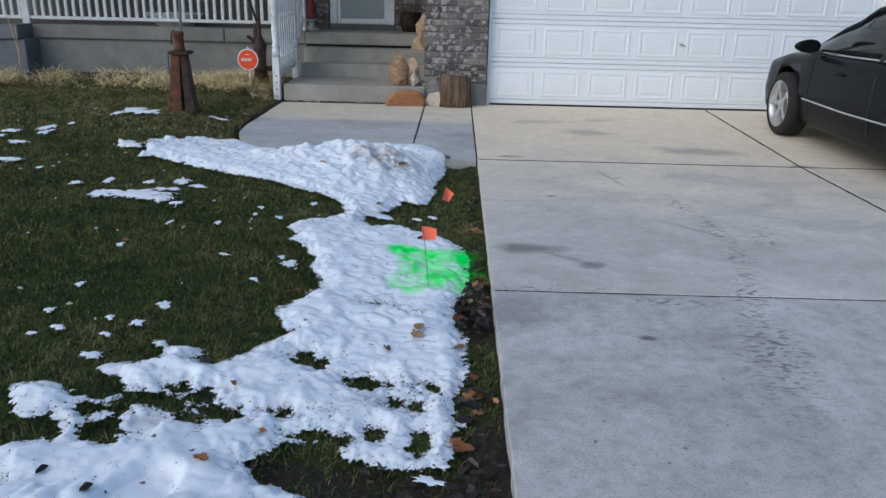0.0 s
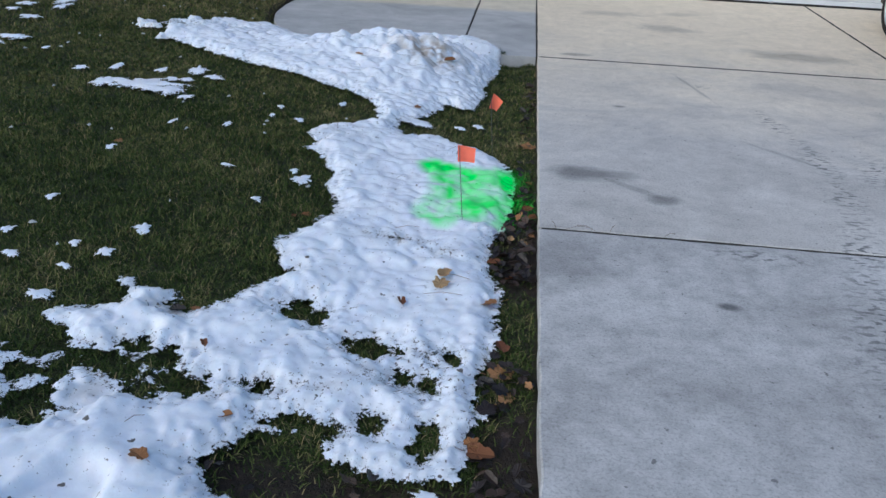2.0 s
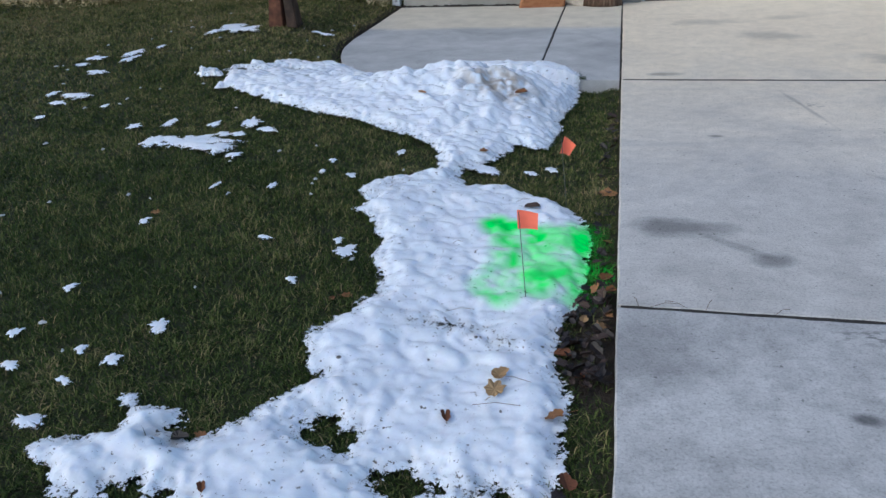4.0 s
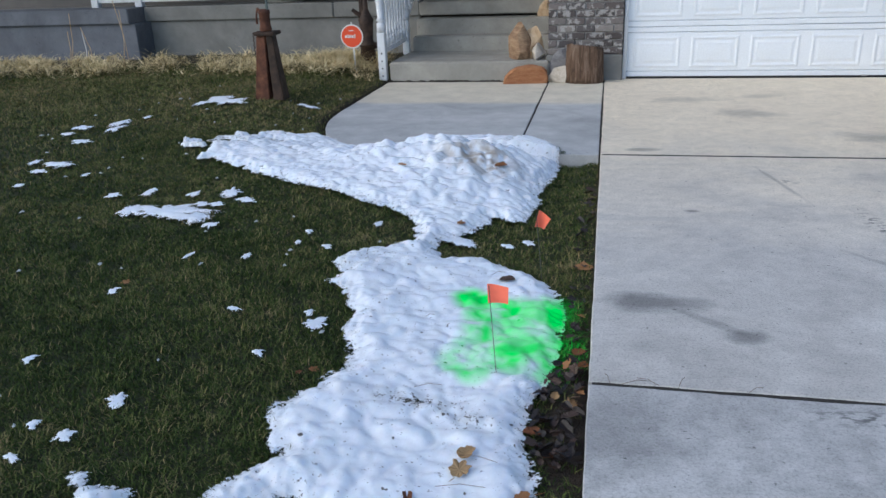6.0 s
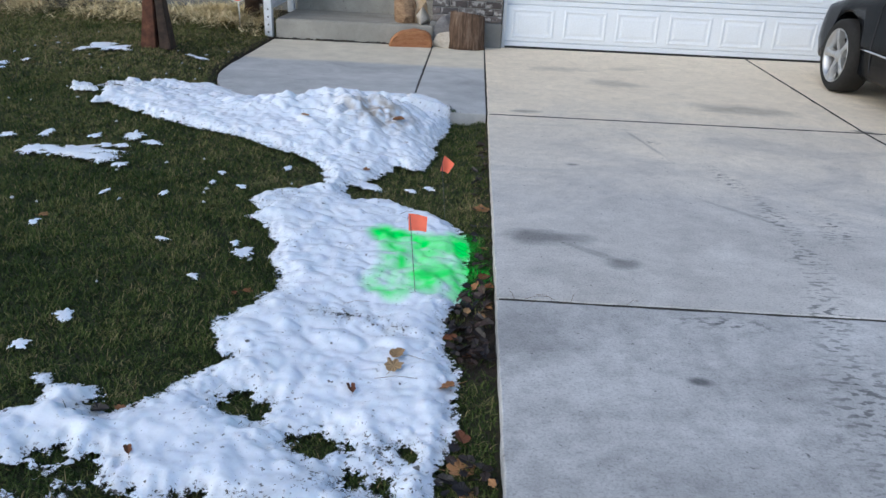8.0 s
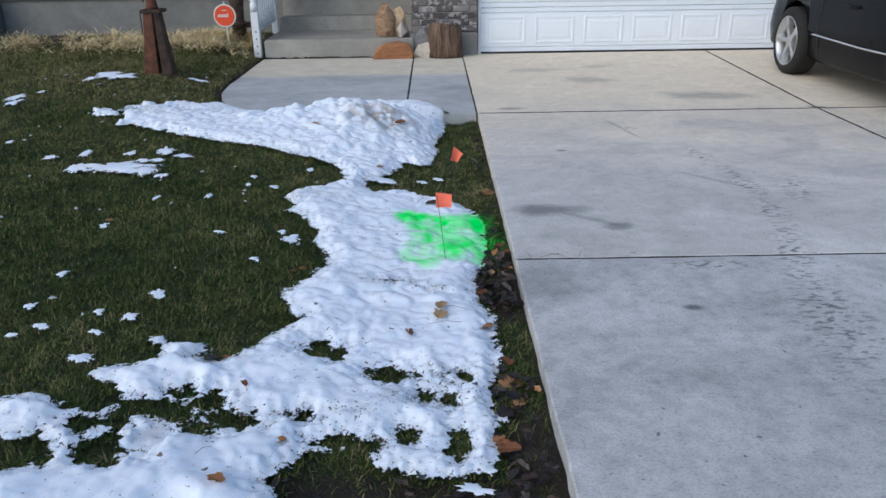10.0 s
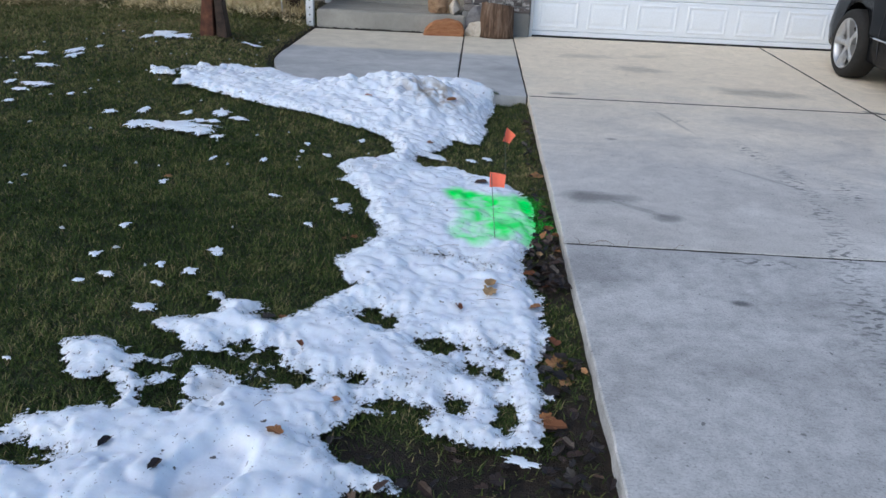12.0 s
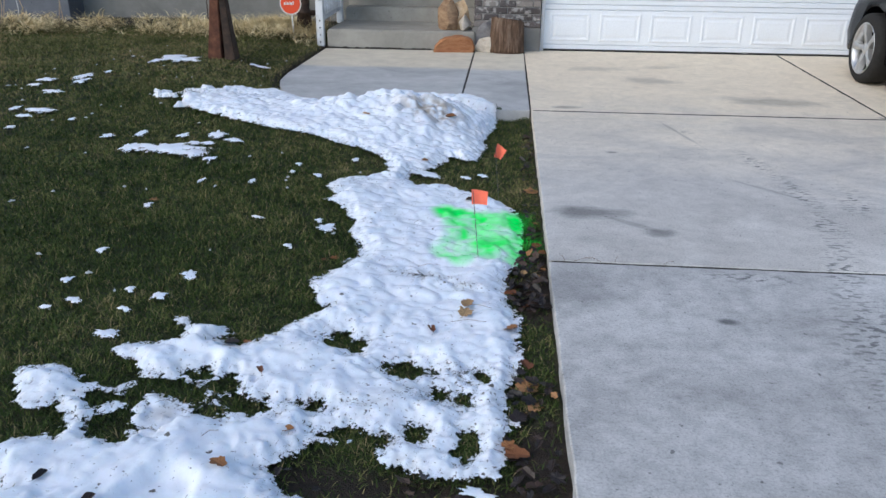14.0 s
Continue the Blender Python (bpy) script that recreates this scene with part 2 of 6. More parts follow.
n = Nodes("tumbled_brick", 0.85, 0, 0.2)
r = n.random()
col = n.ramp(r, (0.0, (0.07, 0.06, 0.058)), (0.35, (0.125, 0.105, 0.10)), (0.6, (0.20, 0.175, 0.165)), (0.8, (0.09, 0.08, 0.08)), (1.0, (0.28, 0.25, 0.23)))
shift = n.t.nodes.new("ShaderNodeVectorMath")
shift.operation = "ADD"
n.t.links.new(n.coord, shift.inputs[0])
n.t.links.new(n.math("MULTIPLY", r, 37.0), shift.inputs[1])
smear = n.ramp(n.noise(14, 4, 0.6, shift.outputs[0]), (0.52, 0.0), (0.57, 1.0))
col = n.mix(n.math("MULTIPLY", smear, 0.75), col, (0.43, 0.41, 0.39))
col = n.mix(0.4, col, n.ramp(n.noise(70, 4, 0.6, shift.outputs[0]), (0.3, 0.6), (0.7, 1.3)), "MULTIPLY")
n.colour(col).bump(n.noise(60, 4), 0.6, 0.006)
M["brick"] = n.m


def rock(name, a, b, scale=9.0, bands=0.0):
    n = Nodes(name, 0.85, 0, 0.2)
    f = n.noise(scale, 6, 0.62, n.scaled(1, 1, 1 + bands), 0.4)
    col = n.mix(n.ramp(f, (0.32, 0.0), (0.68, 1.0)), a, b)
    col = n.mix(0.4, col, n.ramp(n.noise(70, 4), (0.3, 0.65), (0.7, 1.25)), "MULTIPLY")
    n.colour(col).bump(n.math("ADD", f, n.math("MULTIPLY", n.noise(60, 5), 0.5)), 0.6, 0.015)
    return n.m


M["sandstone"] = rock("orange_sandstone", (0.27, 0.105, 0.048), (0.44, 0.215, 0.105), 8, 3)
M["white_rock"] = rock("pale_quartz_rock", (0.42, 0.36, 0.29), (0.66, 0.60, 0.52), 9)
M["brown_rock"] = rock("brown_rock", (0.17, 0.095, 0.055), (0.40, 0.27, 0.165), 10, 1)
M["tan_rock"] = rock("tan_rock", (0.40, 0.26, 0.14), (0.66, 0.52, 0.36), 9)
M["grey_rock"] = rock("grey_stone", (0.13, 0.125, 0.13), (0.26, 0.25, 0.25), 12)

n = Nodes("old_bark", 0.9, 0, 0.15)
g = n.noise(7, 7, 0.7, n.scaled(4.2, 4.2, 0.55), 0.5)
col = n.ramp(g, (0.30, (0.035, 0.024, 0.018)), (0.5, (0.145, 0.092, 0.062)), (0.72, (0.30, 0.22, 0.165)))
n.colour(col).bump(g, 1.0, 0.03)
M["bark"] = n.m

n = Nodes("rusty_iron", 0.75, 0.2, 0.3)
g = n.noise(9, 6, 0.65)
col = n.ramp(g, (0.3, (0.045, 0.022, 0.015)), (0.55, (0.135, 0.055, 0.032)), (0.75, (0.24, 0.11, 0.065)))
n.colour(col).bump(n.noise(55, 5), 0.6, 0.006)
M["rust"] = n.m
n = Nodes("dark_iron", 0.6, 0.4, 0.4)
n.colour(n.ramp(n.noise(12, 6, 0.65), (0.35, (0.018, 0.014, 0.012)), (0.7, (0.085, 0.052, 0.038)))).bump(n.noise(60, 5), 0.5, 0.005)
M["iron"] = n.m

n = Nodes("dry_leaf", 0.7, 0, 0.25)
r = n.random()
col = n.ramp(r, (0.0, (0.14, 0.052, 0.025)), (0.4, (0.26, 0.115, 0.045)), (0.7, (0.36, 0.19, 0.085)), (1.0, (0.42, 0.28, 0.14)))
col = n.mix(0.6, col, n.ramp(n.noise(45, 4), (0.3, 0.55), (0.7, 1.2)), "MULTIPLY")
n.colour(col)
M["leaf"] = n.m
n = Nodes("wet_leaf", 0.45, 0, 0.4)
col = n.ramp(n.random(), (0.0, (0.011, 0.008, 0.007)), (0.6, (0.026, 0.016, 0.012)), (0.92, (0.055, 0.030, 0.019)), (1.0, (0.12, 0.075, 0.045)))
n.colour(n.mix(0.6, col, n.ramp(n.noise(45, 4), (0.3, 0.55), (0.7, 1.2)), "MULTIPLY"))
M["wet_leaf"] = n.m

n = Nodes("car_paint", 0.22, 0.0, 0.05)
n.colour(n.mix(n.ramp(n.noise(3, 5), (0.4, 0.0), (0.7, 1.0)), (0.007, 0.008, 0.010), (0.011, 0.012, 0.014)))
n.b.inputs["Coat Weight"].default_value = 0.03
n.b.inputs["Coat Roughness"].default_value = 0.08
M["car_paint"] = n.m
n = Nodes("car_glass", 0.04, 0, 0.3)
n.colour((0.012, 0.016, 0.016))
M["car_glass"] = n.m
n = Nodes("chrome", 0.18, 1.0)
n.colour(n.mix(n.noise(30, 3), (0.55, 0.55, 0.56), (0.75, 0.75, 0.76)))
M["chrome"] = n.m
n = Nodes("wheel_alloy", 0.3, 0.85)
n.colour(n.mix(n.noise(20, 3), (0.42, 0.42, 0.42), (0.62, 0.62, 0.62)))
M["alloy"] = n.m
n = Nodes("tyre_rubber", 0.8, 0, 0.2)
n.colour(n.mix(n.noise(30, 4), (0.012, 0.012, 0.012), (0.035, 0.033, 0.031)))
M["tyre"] = n.m
n = Nodes("lamp_lens", 0.08, 0, 0.6)
n.colour((0.10, 0.105, 0.11))
M["lens"] = n.m
n = Nodes("storm_door_glass", 0.08, 0, 0.5)
n.colour(n.mix(n.noise(2, 3), (0.30, 0.34, 0.35), (0.38, 0.42, 0.43)))
M["storm_glass"] = n.m


# ---- helpers for meshes ----
def link_mesh(name, bm, material, smooth=False):
    me = bpy.data.meshes.new(name)
    bmesh.ops.recalc_face_normals(bm, faces=bm.faces)
    bm.to_mesh(me)
    bm.free()
    if smooth:
        me.polygons.foreach_set("use_smooth", [True] * len(me.polygons))
    me.materials.append(material)
    return new(name, me)


def part(name, bm, material, parent, label="", smooth=False):
    ob = link_mesh(name, bm, material, smooth)
    ob.parent = parent
    return tagged(ob, label)


def thing(name, label, category, x=0, y=0, z=0, rz=0, group="", kind=""):
    ob = new(name)
    ob.empty_display_size = 0.1
    ob.matrix_basis = pose(x, y, z, 0, 0, rz)
    return tagged(ob, label, category, group, kind)


def block(lo, hi, bevel=0.006, segments=1, bm=None):
    bm = bm or bmesh.new()
    made = bmesh.ops.create_cube(bm, size=1)["verts"]
    for v in made:
        v.co = Vector([(a + b) / 2 + c * (b - a) for a, b, c in zip(lo, hi, v.co)])
    if bevel:
        edges = list({e for v in made for e in v.link_edges})
        bmesh.ops.bevel(bm, geom=edges, offset=bevel, segments=segments, affect="EDGES")
    return bm


def rod(a, b, ra, rb=None, sides=10, bm=None):
    """A tapered round bar from a to b."""
    bm = bm or bmesh.new()
    a, b = Vector(a), Vector(b)
    rb = ra if rb is None else rb
    turn = (b - a).to_track_quat("Z", "Y").to_matrix().to_4x4()
    bmesh.ops.create_cone(bm, cap_ends=True, segments=sides, radius1=ra, radius2=rb, depth=(b - a).length,
                          matrix=Matrix.Translation((a + b) / 2) @ turn)
    return bm


def lathe(profile, sides=20, bm=None, at=(0, 0, 0), caps=True):
    """A turned body: profile of (radius, height) from bottom to top."""
    bm = bm or bmesh.new()
    rings = []
    for r, z in profile:
        rings.append([bm.verts.new((at[0] + r * math.cos(2 * math.pi * i / sides), at[1] + r * math.sin(2 * math.pi * i / sides), at[2] + z)) for i in range(sides)])
    for a, b in zip(rings, rings[1:]):
        for i in range(sides):
            bm.faces.new((a[i], a[(i + 1) % sides], b[(i + 1) % sides], b[i]))
    if caps:
        bm.faces.new(rings[0][::-1])
        bm.faces.new(rings[-1])
    return bm


def smooth01(t):
    t = np.clip(t, 0, 1)
    return t * t * (3 - 2 * t)


def noise_grid(x, y, scale, octaves=3, seed=0.0):
    """Fractal noise about 0, within about -1 to 1, at arrays of places."""
    flat = [noise.fractal((a * scale + seed, b * scale - seed, seed * 0.37), 1.0, 2.0, octaves) for a, b in zip(np.ravel(x), np.ravel(y))]
    return np.array(flat).reshape(np.shape(x))


def add_attr(me, name, values):
    me.attributes.new(name, "FLOAT", "POINT").data.foreach_set("value", np.ascontiguousarray(values, dtype=np.float32))


# ---- the shape of the ground ----
WALK_X, WALK_Y0, WALK_Y1 = -2.45, 3.13, 6.42     # the front path
WALK_RX, WALK_RY = 0.95, 1.5                     # its rounded corner
STEP_Y = 6.42


def walk_gap(x, y):
    """About how far a place lies outside the path's outline (negative inside)."""
    cx, cy = WALK_X + WALK_RX, WALK_Y0 + WALK_RY
    corner = (np.hypot(np.minimum(x - cx, 0) / WALK_RX, np.minimum(y - cy, 0) / WALK_RY) - 1) * 0.95
    return np.maximum(np.maximum(corner, x - 0.0), np.maximum(y - WALK_Y1, WALK_Y0 - y))


def lawn_z(x, y):
    a = smooth01((-x - 0.25) / 1.6)
    rise = 0.13 * a + np.clip(y - 1.5, 0, 3.2) * 0.03 * a
    rise = rise * (0.5 + 0.5 * smooth01(walk_gap(x, y) / 0.8))
    return -0.09 + rise + 0.028 * smooth01((x + 0.16) / 0.12)


# Snow: overlapping rounded heaps (x, y, radius), from the path down to the camera's side
HEAP_TOP = [(-2.52, 3.39, 0.13), (-2.22, 3.33, 0.18), (-0.56, 3.23, 0.26), (-0.69, 3.09, 0.43), (-2.26, 2.99, 0.47), (-0.86, 2.98, 0.6),
            (-2.46, 2.98, 0.47), (-2.51, 2.95, 0.43), (-2.71, 2.89, 0.27), (-2.25, 2.88, 0.55), (-0.97, 2.85, 0.7), (-2.89, 2.84, 0.15),
            (-3.01, 2.83, 0.07), (-2.07, 2.78, 0.56), (-3.02, 2.78, 0.04), (-1.14, 2.65, 0.81), (-1.89, 2.64, 0.54), (-1.61, 2.63, 0.66),
            (-1.46, 2.63, 0.71), (-1.61, 2.53, 0.58), (-1.09, 2.51, 0.75), (-0.51, 2.19, 0.19), (-0.6, 2.09, 0.26), (-0.49, 1.95, 0.13),
            (-0.95, 1.94, 0.28), (-0.46, 1.89, 0.09), (-0.41, 1.84, 0.04), (-0.82, 1.76, 0.24)]
HEAP_MID = [(-0.81, 1.65, 0.19), (-0.75, 1.58, 0.1), (-0.84, 1.53, 0.13), (-0.8, 1.49, 0.09), (-0.86, 1.39, 0.08), (-0.86, 1.34, 0.08),
            (-0.87, 1.24, 0.1), (-0.89, 1.18, 0.14), (-0.57, 1.1, 0.11), (-0.92, 0.99, 0.25), (-1.07, 0.96, 0.15), (-1.12, 0.95, 0.11),
            (-0.59, 0.88, 0.31), (-0.74, 0.8, 0.37), (-1.07, 0.75, 0.09), (-1.14, 0.71, 0.03), (-0.56, 0.69, 0.45), (-0.59, 0.68, 0.46),
            (-0.54, 0.61, 0.45), (-0.39, 0.53, 0.3), (-0.54, 0.43, 0.44), (-0.52, 0.34, 0.42), (-0.75, 0.34, 0.22), (-0.45, 0.26, 0.35),
            (-0.5, 0.19, 0.39), (-0.51, 0.11, 0.38), (-0.55, -0.2, 0.38), (-0.56, -0.25, 0.39)]
HEAP_LOW = [(-0.8, -0.3, 0.21), (-0.95, -0.31, 0.08), (-0.89, -0.42, 0.09), (-0.5, -0.51, 0.39), (-0.52, -0.74, 0.41), (-1.39, -0.77, 0.03),
            (-0.56, -0.79, 0.43), (-1.37, -0.79, 0.03), (-1.32, -0.82, 0.04), (-1.25, -0.87, 0.1), (-0.61, -0.87, 0.44), (-0.77, -0.99, 0.36),
            (-1.4, -1.01, 0.07), (-1.47, -1.01, 0.05), (-1.24, -1.02, 0.16), (-1.45, -1.02, 0.06), (-1.32, -1.02, 0.12), (-0.46, -1.05, 0.3),
            (-1.2, -1.05, 0.21), (-1.02, -1.15, 0.32), (-0.4, -1.16, 0.24), (-1.02, -1.21, 0.3), (-1.67, -1.21, 0.06), (-1.72, -1.21, 0.04),
            (-1.64, -1.24, 0.09), (-0.37, -1.25, 0.2), (-1.34, -1.25, 0.07), (-1.6, -1.26, 0.09)]
HEAP_NEAR = [(-1.5, -1.27, 0.06), (-1.04, -1.3, 0.27), (-1.46, -1.31, 0.09), (-0.31, -1.31, 0.14), (-1.42, -1.31, 0.08), (-1.6, -1.32, 0.07),
            (-0.49, -1.35, 0.07), (-1.6, -1.35, 0.05), (-0.52, -1.37, 0.04), (-1.44, -1.39, 0.05), (-1.42, -1.46, 0.04), (-0.74, -1.65, 0.06),
            (-0.65, -1.66, 0.04), (-0.62, -1.67, 0.03), (-0.72, -1.67, 0.04), (-1.52, -1.7, 0.17), (-1.12, -1.71, 0.32), (-1.74, -1.71, 0.04),
            (-1.04, -1.74, 0.3), (-1.64, -1.74, 0.11), (-1.39, -1.77, 0.3), (-1.26, -1.77, 0.31), (-1.15, -1.79, 0.3), (-0.92, -1.86, 0.16),
            (-0.87, -1.9, 0.11)]
# bare places in the snow (x, y, half width, half length)
BARE = [(-0.8, -0.75, 0.049, 0.05), (-0.74, -0.77, 0.018, 0.026), (-0.52, -0.9, 0.068, 0.045), (-0.46, -1.26, 0.025, 0.028), (-0.3, -1.3,
        0.027, 0.049), (-0.6, -1.31, 0.048, 0.027), (-1.24, -1.19, 0.064, 0.05), (-1.18, -1.22, 0.044, 0.04), (-1.1, -1.13, 0.048, 0.05),
        (-1.01, -1.22, 0.077, 0.035), (-1.08, -1.27, 0.044, 0.025), (-1.18, -1.11, 0.038, 0.022), (-1.34, -1.24, 0.034, 0.054), (-1.44,
        -1.31, 0.04, 0.039), (-1.33, -1.44, 0.063, 0.044), (-1.62, -1.74, 0.068, 0.027), (-0.33, -1.05, 0.02, 0.022), (-0.4, -1.02, 0.016,
        0.019), (-0.27, -0.91, 0.017, 0.024), (-0.79, -1.19, 0.015, 0.013), (-0.68, -1.31, 0.036, 0.018), (-2.78, 2.98, 0.10, 0.05),
        (-2.5, 3.16, 0.06, 0.03), (-1.16, -0.86, 0.03, 0.025)]


def bare_edge(x, y):
    """How far outside the bare places of the snow a place lies."""
    s = np.full(np.shape(x), 9.0)
    for hx, hy, rx, ry in BARE:
        s = np.minimum(s, (np.hypot((x - hx) / rx, (y - hy) / ry) - 0.78) * min(rx, ry))
    return s


def snow_edge(x, y):
    """How far inside the snow's outline a place lies."""
    s = np.full(np.shape(x), -1.0)
    for hx, hy, hr in HEAP_TOP + HEAP_MID + HEAP_LOW + HEAP_NEAR:
        s = np.maximum(s, hr - np.hypot(x - hx, y - hy))
    return s


# the ground: one sheet, fine near the camera, out to the horizon
gx = np.concatenate([[-900, -300, -100, -50, -25, -14], np.arange(-9.0, 0.021, 0.045), [0.5, 2, 4, 6, 9, 14, 25, 50, 100, 300, 900]])
gy = np.concatenate([[-900, -300, -100, -50, -25, -12, -6], np.arange(-4.0, 7.41, 0.045), [8, 10, 14, 25, 50, 100, 300, 900]])
GX, GY = np.meshgrid(gx, gy)
inner = (GX > -9.1) & (GX < 0.1) & (GY > -4.1) & (GY < 7.5)
GZ = lawn_z(np.clip(GX, -9, 0.1), np.clip(GY, -4, 7.4))
GZ = np.where(inner, GZ + noise_grid(GX, GY, 1.6, 3, 3.0) * 0.006 + noise_grid(GX, GY, 9.0, 2, 5.0) * 0.004 - 0.008, np.where(GX > 0.1, -0.12, GZ))
GZ = np.where(walk_gap(GX, GY) < 0.02, -0.1, GZ)
nx, ny = len(gx), len(gy)
idx = np.arange(nx * ny).reshape(ny, nx)
quads = np.stack([idx[:-1, :-1], idx[:-1, 1:], idx[1:, 1:], idx[1:, :-1]], -1).reshape(-1, 4)
me = bpy.data.meshes.new("ground")
me.from_pydata(np.stack([GX, GY, GZ], -1).reshape(-1, 3).tolist(), [], quads.tolist())


def mud_at(x, y):
    """Where the turf gives way to bare, wet soil."""
    strip = smooth01((x + 0.20) / 0.10) * (smooth01((0.30 - y) / 0.2) * smooth01((y + 0.62) / 0.2) + smooth01((-0.95 - y) / 0.3))
    strip = np.maximum(strip, 0.45 * smooth01((x + 0.10) / 0.08))
    bare = smooth01((0.26 - np.abs(y + 1.62)) / 0.12) * smooth01((x + 0.98) / 0.15)
    hay = 0.7 * smooth01((y - 6.5) / 0.6) * smooth01((-2.5 - x) / 0.2)
    rim = smooth01((0.11 - walk_gap(x, y)) / 0.06) * (x < -0.9) * 0.9
    return np.clip(np.maximum(np.maximum(strip, bare), np.maximum(hay, rim)), 0, 1)


mud = mud_at(GX, GY) + noise_grid(np.clip(GX, -9, 1), np.clip(GY, -5, 8), 3.0, 3, 8.0) * 0.25
add_attr(me, "mud", np.clip(mud, 0, 1).ravel())
me.polygons.foreach_set("use_smooth", [True] * len(me.polygons))
me.materials.append(M["soil"])
ground = tagged(new("ground", me), "damp lawn soil running out to the horizon", "ground", kind="structure")

# ---- driveway and path ----
def slab_mesh(outline, thick=0.12, worn=0.004, seed=1.0):
    """A cast slab with worn, slightly uneven arrises from an outline that runs anticlockwise."""
    pts = []
    for (ax, ay), (bx, by) in zip(outline, outline[1:] + outline[:1]):
        k = max(1, int(math.hypot(bx - ax, by - ay) / 0.06))
        pts += [(ax + (bx - ax) * i / k, ay + (by - ay) * i / k) for i in range(k)]
    cx, cy = sum(p[0] for p in pts) / len(pts), sum(p[1] for p in pts) / len(pts)
    bm = bmesh.new()
    rings = [[], [], []]
    for x, y in pts:
        d = Vector((cx - x, cy - y)).normalized()
        w = abs(noise.noise((x * 6 + seed, y * 6, 0))) * worn * 2 + abs(noise.noise((x * 23, y * 23 + seed, 0))) * worn * 2
        rings[0].append(bm.verts.new((x + d.x * w, y + d.y * w, -thick)))
        rings[1].append(bm.verts.new((x + d.x * w, y + d.y * w, -0.004)))
        rings[2].append(bm.verts.new((x + d.x * (w + 0.005), y + d.y * (w + 0.005), 0)))
    for a, b in zip(rings, rings[1:]):
        for i in range(len(a)):
            j = (i + 1) % len(a)
            bm.faces.new((a[i], a[j], b[j], b[i]))
    bm.faces.new(rings[2])
    return bm


driveway = thing("driveway", "weathered grey concrete driveway with joints between slabs", "driveway", kind="structure")
GAP = 0.006
rows = [-9.42, -6.28, -3.14, 0.0, 3.14, 6.60]
def joint_x(y):
    """The long joint runs straight, then bends off in the bay before the garage."""
    return 2.875 + max(0.0, y - 3.14) * 0.055


for side in (0, 1):
    for y0, y1 in zip(rows, rows[1:]):
        y0, y1 = y0 + (0.007 if y0 == 3.14 else 0), y1 - (0.007 if y1 == 3.14 else 0)
        xa, xb = (GAP, GAP) if side == 0 else (joint_x(y0) + 0.009, joint_x(y1) + 0.009)
        xc, xd = (5.884, 5.884) if side else (joint_x(y0) - 0.009, joint_x(y1) - 0.009)
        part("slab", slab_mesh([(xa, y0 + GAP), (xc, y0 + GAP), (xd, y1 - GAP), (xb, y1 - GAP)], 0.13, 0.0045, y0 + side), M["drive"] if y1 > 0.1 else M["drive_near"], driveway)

for y in rows[1:-1]:
    part("joint_filler", block((0.02, y - 0.02, -0.1), (5.88, y + 0.02, -0.0035 if y < 2 else -0.0012), 0), M["dirt_and_shade"], driveway, "dark dirt in the slab joint")
for y0, y1 in ((-9.4, 3.14), (3.14, 6.58)):
    bm = block((-0.022, y0, -0.1), (0.022, y1, -0.002), 0)
    for v in bm.verts:
        v.co.x += joint_x(v.co.y)
    part("joint_filler", bm, M["dirt_and_shade"], driveway, "dark dirt in the slab joint")
part("joint_filler", block((-0.022, WALK_Y0 + 0.02, -0.1), (0.022, 6.5, -0.007), 0), M["dirt_and_shade"], driveway, "dark dirt in the slab joint")

path = thing("path", "pale concrete front path with a rounded corner", "path", kind="structure")
curve = [(WALK_X + WALK_RX - WALK_RX * math.cos(a), WALK_Y0 + WALK_RY - WALK_RY * math.sin(a)) for a in [i * math.pi / 40 for i in range(21)]]
JX = -0.60
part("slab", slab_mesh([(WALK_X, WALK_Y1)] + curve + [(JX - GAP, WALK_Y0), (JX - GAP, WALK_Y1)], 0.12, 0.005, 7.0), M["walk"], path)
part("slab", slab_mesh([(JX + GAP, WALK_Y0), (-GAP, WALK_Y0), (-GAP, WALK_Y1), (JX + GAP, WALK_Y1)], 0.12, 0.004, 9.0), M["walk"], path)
part("joint_filler", block((JX - 0.03, WALK_Y0 + 0.02, -0.1), (JX + 0.03, WALK_Y1, -0.007), 0), M["dirt_and_shade"], path, "dark dirt in the slab joint")

# ---- garage ----
DOOR_X0, DOOR_X1, DOOR_Y, SEC = 0.24, 5.12, 6.64, 0.535


def door_section():
    bm = bmesh.new()
    w = DOOR_X1 - DOOR_X0
    prof = [(0.0, 0.018), (0.006, 0.0), (0.052, 0.0), (0.060, 0.020), (0.068, 0.001), (0.468, 0.001), (0.476, 0.020), (0.484, 0.0), (0.529, 0.0), (0.535, 0.018)]
    front = [[bm.verts.new((x, y, z)) for z, y in prof] for x in (0, w)]
    back = [[bm.verts.new((x, 0.05, z)) for z in (0.0, SEC)] for x in (0, w)]
    for i in range(len(prof) - 1):
        bm.faces.new((front[0][i], front[1][i], front[1][i + 1], front[0][i + 1]))
    bm.faces.new((back[0][0], back[0][1], back[1][1], back[1][0]))
    bm.faces.new(front[0] + back[0][::-1])
    bm.faces.new((front[1] + back[1][::-1])[::-1])
    bm.faces.new((front[0][0], back[0][0], back[1][0], front[1][0]))
    bm.faces.new((front[0][-1], front[1][-1], back[1][1], back[0][1]))
    return bm


